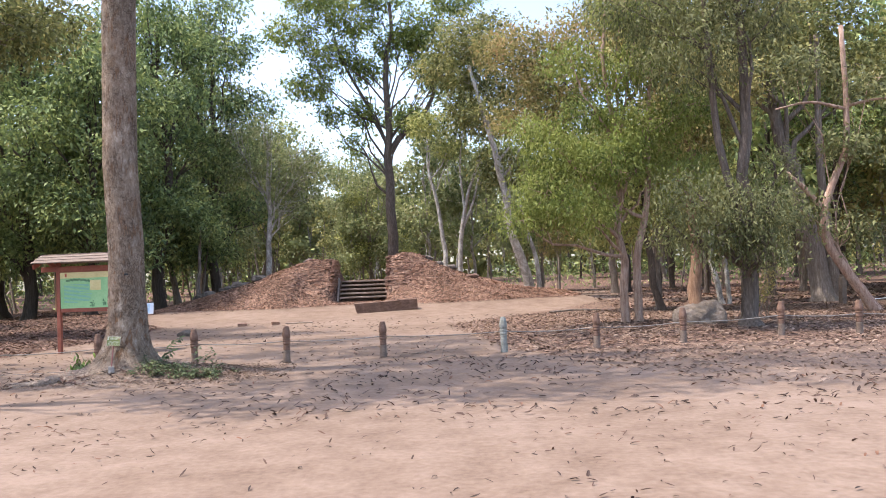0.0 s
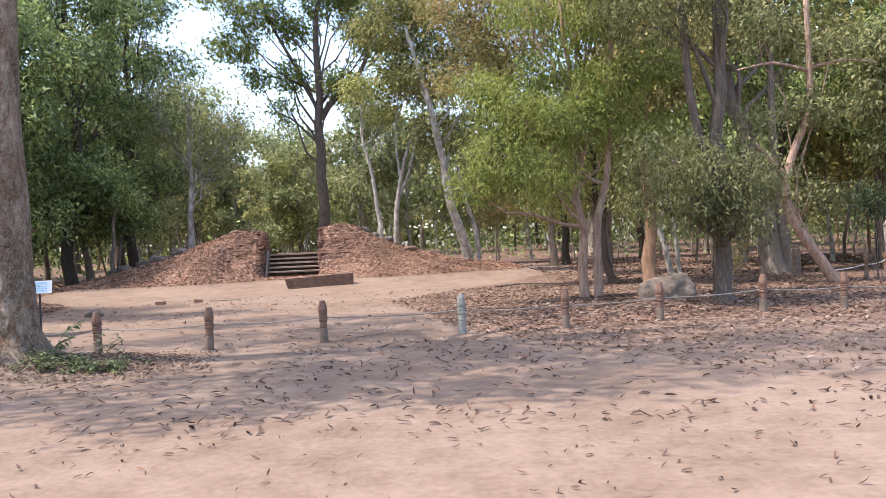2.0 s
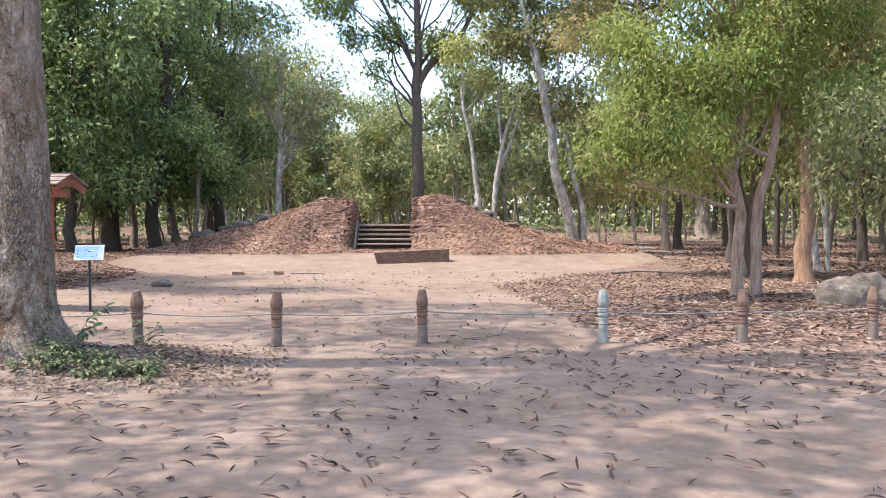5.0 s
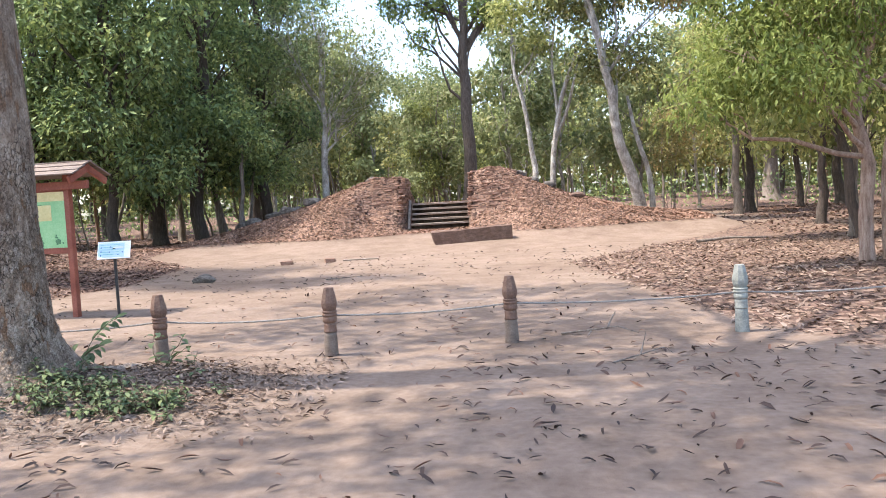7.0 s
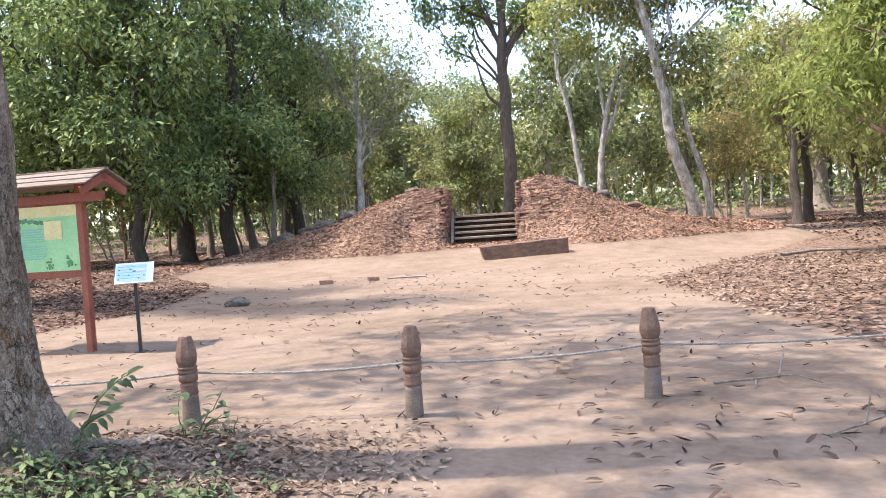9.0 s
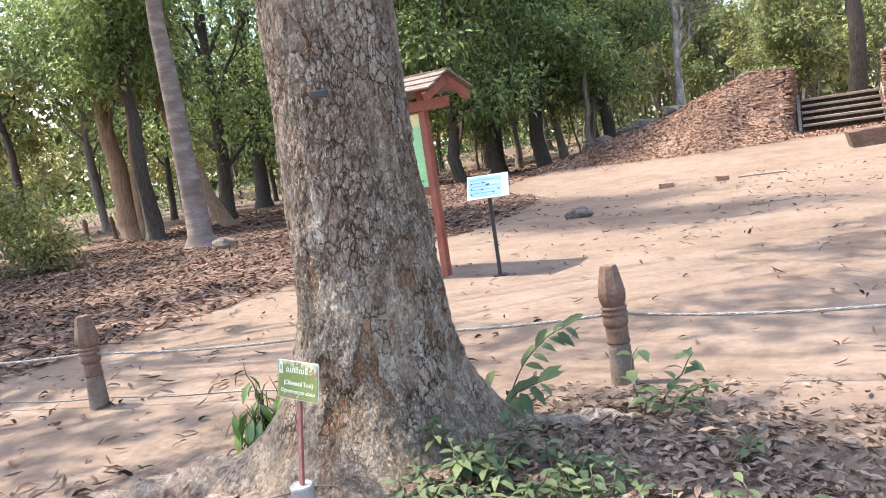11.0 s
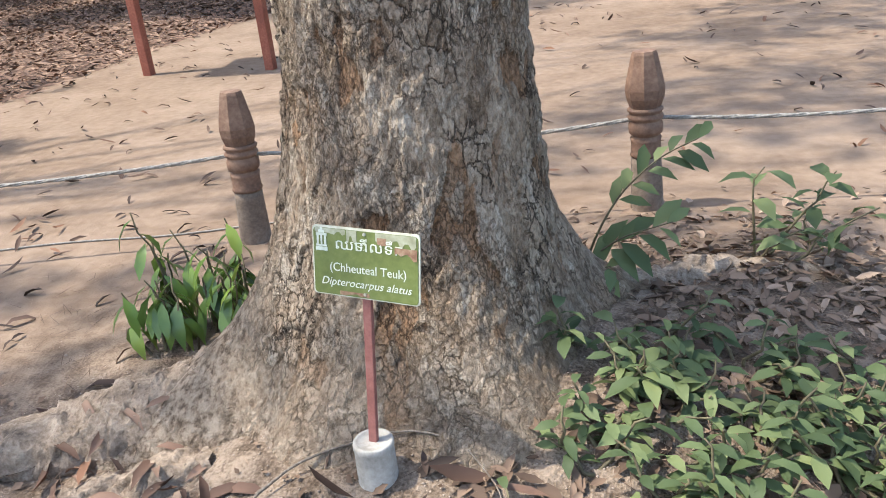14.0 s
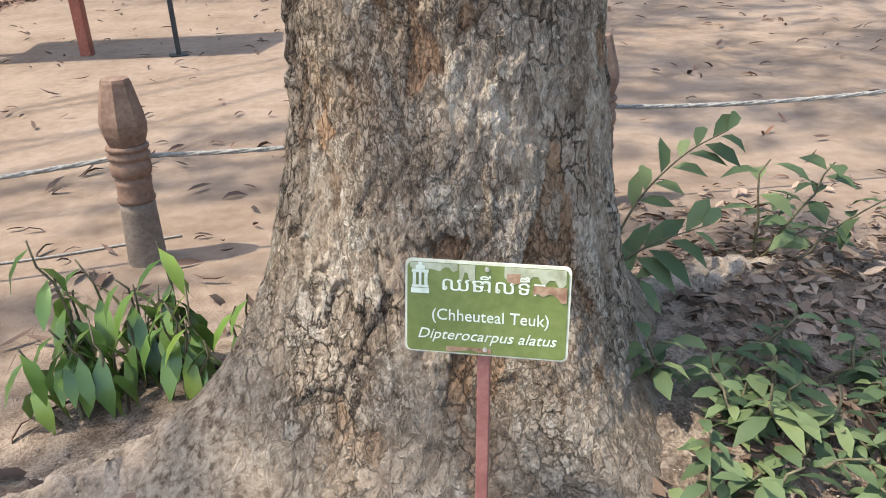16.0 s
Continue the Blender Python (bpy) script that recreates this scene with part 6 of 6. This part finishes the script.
def sapling(label, x, y, z, branches, leaf, seed):
    """Arching stems with leaves set alternately to both sides. Branches as (points, leaves, leaf length)."""
    rng = np.random.default_rng(seed)
    ob = root("sapling", pose(x, y, z), label, "sapling")
    C, D, N, L = [], [], [], []
    for line, n, ll in branches:
        line = np.asarray(line, float)
        u = np.linspace(0, len(line) - 1, 22)
        f = np.stack([np.interp(u, np.arange(len(line)), line[:, q]) for q in range(3)], -1)
        for _ in range(4):
            f[1:-1] = (f[:-2] + f[1:-1] * 2 + f[2:]) / 4
        part("stem", Tubes().add(f, np.linspace(0.0048, 0.0018, 22), 6).mesh("stem", STEM), parent=ob)
        along = unit(np.gradient(f, axis=0))
        for q in range(n):
            k = int(round((0.4 + 0.6 * (q + 0.6) / n) * 21))
            t = along[k]
            side = unit(np.cross(t, (0.2, -0.9, 0.5)) * 0.75 + np.cross(t, (0, 0, 1)) * 0.7) * (1 if q % 2 else -1)
            d = unit(side * 0.8 + t * 0.75 + (0.1, 0, -0.3) + rng.normal(0, 0.15, 3))
            s = ll * rng.uniform(0.8, 1.15) * (0.75 if q >= n - 2 else 1.0)
            C.append(f[k] + d * s * 0.53)
            D.append(d)
            N.append(np.array((0.1, -0.55, 0.85)) + 0.2 * rng.normal(size=3))
            L.append(s)
    L = np.array(L)
    part("foliage", curled_mesh("foliage", np.array(C), np.array(D), np.array(N), L, L * 0.37, leaf, rng.uniform(0.3, 0.9, len(L)), 0.12), parent=ob)


sapling("leafy sapling with broad green leaves beside the trunk", -4.74, 14.05, 0.15, [
    (((0, 0, 0), (0.05, 0, 0.16), (0.13, 0.02, 0.3), (0.25, 0.03, 0.41), (0.36, 0.03, 0.46)), 13, 0.11),
    (((0.01, -0.03, 0), (0.04, -0.05, 0.12), (0.14, -0.08, 0.2), (0.28, -0.1, 0.25)), 9, 0.13),
    (((-0.03, 0.02, 0), (-0.05, 0.02, 0.1), (-0.1, 0, 0.2), (-0.16, -0.03, 0.24)), 7, 0.11),
    (((0.02, -0.05, 0), (0.05, -0.1, 0.1), (0.1, -0.14, 0.13)), 4, 0.13)], LEAF_PLANT, 202)
plant("thin seedlings with sparse narrow leaves", -4.2, 14.3, [(0.05, 0, 0.34, 6, 0.12, 0.3), (0.28, 0.05, 0.3, 8, 0.12, 0.3), (0.38, -0.08, 0.22, 7, 0.12, 0.5), (0.15, -0.1, 0.16, 6, 0.1, 0.4)], LEAF_PLANT, 203, 0.1)
r3 = random.Random(31)
for k in range(36):
    x, y = -4.66 + 0.165 * (k % 8) + r3.uniform(-0.08, 0.08), 12.95 + 0.13 * (k // 8) + r3.uniform(-0.08, 0.08)
    plant("low seedlings with broad pale green leaves", x, y, [(r3.uniform(-0.13, 0.13), r3.uniform(-0.13, 0.13), r3.uniform(0.04, 0.16), 7, r3.uniform(0.05, 0.088), r3.uniform(0.2, 0.7)) for _ in range(4)], LEAF_PLANT, 210 + k, wide=0.4)
for k, (x, y) in enumerate(((-3.7, 13.9), (-3.3, 13.5), (-3.95, 14.55), (-3.6, 13.2), (-5.28, 13.2), (-4.05, 13.55))):
    plant("few small seedlings among fallen leaves", x, y, [(r3.uniform(-0.1, 0.1), r3.uniform(-0.1, 0.1), r3.uniform(0.05, 0.12), 5, 0.07, 0.2) for _ in range(1 if k == 4 else 3)], LEAF_PLANT, 230 + k)


# ---- fallen leaves ----
def scatter(name, label, x0, x1, y0, y1, tries, size, mat, seed, keep, curled=False, lift=0.01, tilt=0.35, wide=0.36):
    rng = np.random.default_rng(seed)
    x, y = rng.uniform(x0, x1, tries), rng.uniform(y0, y1, tries)
    ok = rng.uniform(0, 1, tries) < keep(x, y)
    ok &= (x + 5.15) ** 2 + (y - 13.7) ** 2 > 0.34
    x, y = x[ok], y[ok]
    n = len(x)
    e = 0.05
    gx, gy = (land(x + e, y) - land(x - e, y)) / (2 * e), (land(x, y + e) - land(x, y - e)) / (2 * e)
    nrm = np.stack([-gx, -gy, np.ones(n)], -1) + rng.normal(0, tilt, (n, 3)) * (1, 1, 0)
    g = rng.uniform(0, 2 * np.pi, n)
    d = np.stack([np.cos(g), np.sin(g), np.zeros(n)], -1)
    nrm = unit(nrm)
    d = unit(d - nrm * (d * nrm).sum(1)[:, None])
    L = size * rng.uniform(0.55, 1.35, n)
    c = np.stack([x, y, land(x, y) + lift + L * 0.08 * rng.uniform(0, 1, n)], -1)
    if curled:
        me = curled_mesh(name, c, d, nrm, L, L * wide * rng.uniform(0.6, 1.2, n), mat, rng.uniform(-0.6, 0.9, n), 0.25)
    else:
        me = leaves_mesh(name, c, d, nrm, L, L * wide, mat, 0.2)
    return tagged(new(name, me), label, "fallen leaves", kind="stuff")


def open_sand(x, y):
    return (litter_at(x, y) < 0.3) * (0.35 + 0.65 * (wobble(x, y, 0.8) > -0.1)) * np.where(y > 19, 0.3, np.where(y > 15.3, 0.4, np.where(y < 8.5, 0.5, 1.0)))


scatter("fallen_leaves", "scattered dark curled leaves on shaded sand", -12, 10, 8.8, 30, 10500, 0.112, LEAF_DRY_DARK, 301, open_sand, True, 0.014, 0.3, 0.23)
scatter("fallen_leaves", "small dry leaves scattered on sunlit sand", -7, 8, 2.5, 8.8, 2600, 0.08, LEAF_DRY_DARK, 308, open_sand, True, 0.012, 0.3, 0.23)
# the tan leaf colour puts sunlight into the litter beyond the rope
scatter("leaf_litter", "thick brown leaf litter beyond the rope, lightened in colour for sunlight", -1, 14, 9.5, 30, 44000, 0.105, LEAF_TAN, 302, lambda x, y: litter_at(x, y) ** 1.3)
scatter("leaf_litter", "thick dark brown leaf litter behind the notice board", -26, -9, 13.5, 36, 46000, 0.13, LEAF_DRY, 303, lambda x, y: litter_at(x, y) ** 1.3)
scatter("leaf_litter", "brick chips and dry leaves covering the ruined bank", -15, 7, 32.5, 42, 84000, 0.105, LEAF_CHIP, 304, lambda x, y: (litter_at(x, y) > 0.6) * 1.0, False, 0.012, 0.45, 0.45)
scatter("leaf_litter", "dry leaves and twigs round the great tree's foot", -5.0, -2.4, 12.2, 15.2, 12500, 0.058, LEAF_TAN, 305, lambda x, y: litter_at(x, y) ** 0.9, True, 0.01, 0.35, 0.4)
scatter("leaf_litter", "a few red-brown leaves on the dusty roots", -7.2, -4.7, 12.3, 13.6, 150, 0.12, LEAF_DRY, 306, lambda x, y: 0.6 + 0 * x, True, 0.02, 0.35, 0.3)
scatter("leaf_litter", "dry leaves scattered on the farther ground", -30, 26, 30, 62, 40000, 0.2, LEAF_DRY, 307, lambda x, y: litter_at(x, y) * ((y > 42) | (x > 6) | (x < -14)))


def crumbs():
    rng = np.random.default_rng(400)
    n = 3200
    x, y = rng.normal(-5.35, 0.85, n), rng.normal(13.0, 0.42, n)
    r = rng.uniform(0.0015, 0.0045, n) * np.where(rng.random(n) < 0.04, 2.4, 1.0)
    c = np.stack([x, y, land(x, y) + r * 0.2], -1)
    c = np.concatenate([c, DUST[0]])
    r = np.concatenate([r, rng.uniform(0.0015, 0.0045, len(DUST[0]))])
    n = len(c)
    shape = np.array([(1, 0, 0), (-1, 0, 0), (0, 1, 0), (0, -1, 0), (0, 0, 0.55), (0, 0, -0.55)])
    v = (c[:, None, :] + r[:, None, None] * (shape[None] * rng.uniform(0.6, 1.4, (n, 6, 1)))).reshape(-1, 3)
    tri = np.array([(0, 2, 4), (2, 1, 4), (1, 3, 4), (3, 0, 4), (2, 0, 5), (1, 2, 5), (3, 1, 5), (0, 3, 5)])
    f = (np.arange(n)[:, None, None] * 6 + tri[None]).reshape(-1, 3)
    tagged(new("earth_crumbs", mesh_np("earth_crumbs", v, f, EARTH)), "crumbs of dry earth and bark on the roots", "earth crumbs", kind="stuff")


crumbs()
scatter("straw", "fine dry straw and twigs on the dusty earth", -7.0, -3.0, 12.2, 14.6, 5200, 0.085, LEAF_TAN, 401, lambda x, y: 0.25 + 0.75 * ((wobble(x, y, 2.0) > 0) | (x > -4.7)), False, 0.008, 0.4, 0.022)
scatter("bark_flakes", "small brown bark flakes below the trunk", -6.6, -4.2, 12.4, 13.6, 320, 0.035, LEAF_TAN, 402, lambda x, y: 0.8 + 0 * x, False, 0.008, 0.4, 0.6)



def root_leaves():
    rng = np.random.default_rng(410)
    p = DUST[0]
    far = np.hypot(p[:, 0] + 5.15, p[:, 1] - 13.7)
    p = p[(far > 0.72) & (far < 1.3) & (p[:, 0] > -6.1) & (p[:, 0] < -4.9) & (p[:, 1] < 13.35)]
    p = p[rng.integers(0, len(p), 46)]
    p[:, 2] = np.maximum(p[:, 2], land(p[:, 0], p[:, 1])) + 0.012
    g = rng.uniform(0, 2 * np.pi, len(p))
    d = np.stack([np.cos(g), np.sin(g), 0 * g], -1)
    n = unit(np.array((0.0, -0.25, 1.0)) + rng.normal(0, 0.25, (len(p), 3)))
    d = unit(d - n * (d * n).sum(1)[:, None])
    L = rng.uniform(0.06, 0.13, len(p))
    tagged(new("leaf_litter", curled_mesh("leaf_litter", p, d, n, L, L * 0.24, LEAF_DRY, rng.uniform(0.2, 1.0, len(p)), 0.25)), "red-brown curled leaves lying on the dusty roots", "fallen leaves", kind="stuff")


root_leaves()


# ---- grey stepped stonework far down the causeway ----
def far_steps():
    ob = root("stone_steps", pose(-20.2, 118, 0.5, 0, 0, 10), "distant grey stepped stonework among the trees", "ruin")
    for k in range(9):
        part("step", boxed(3.8 - 0.12 * k, 1.0, 0.8, (0, 0.9 * k, 0.4 + 0.72 * k), bevel=0.06), ROCK, ob)


far_steps()
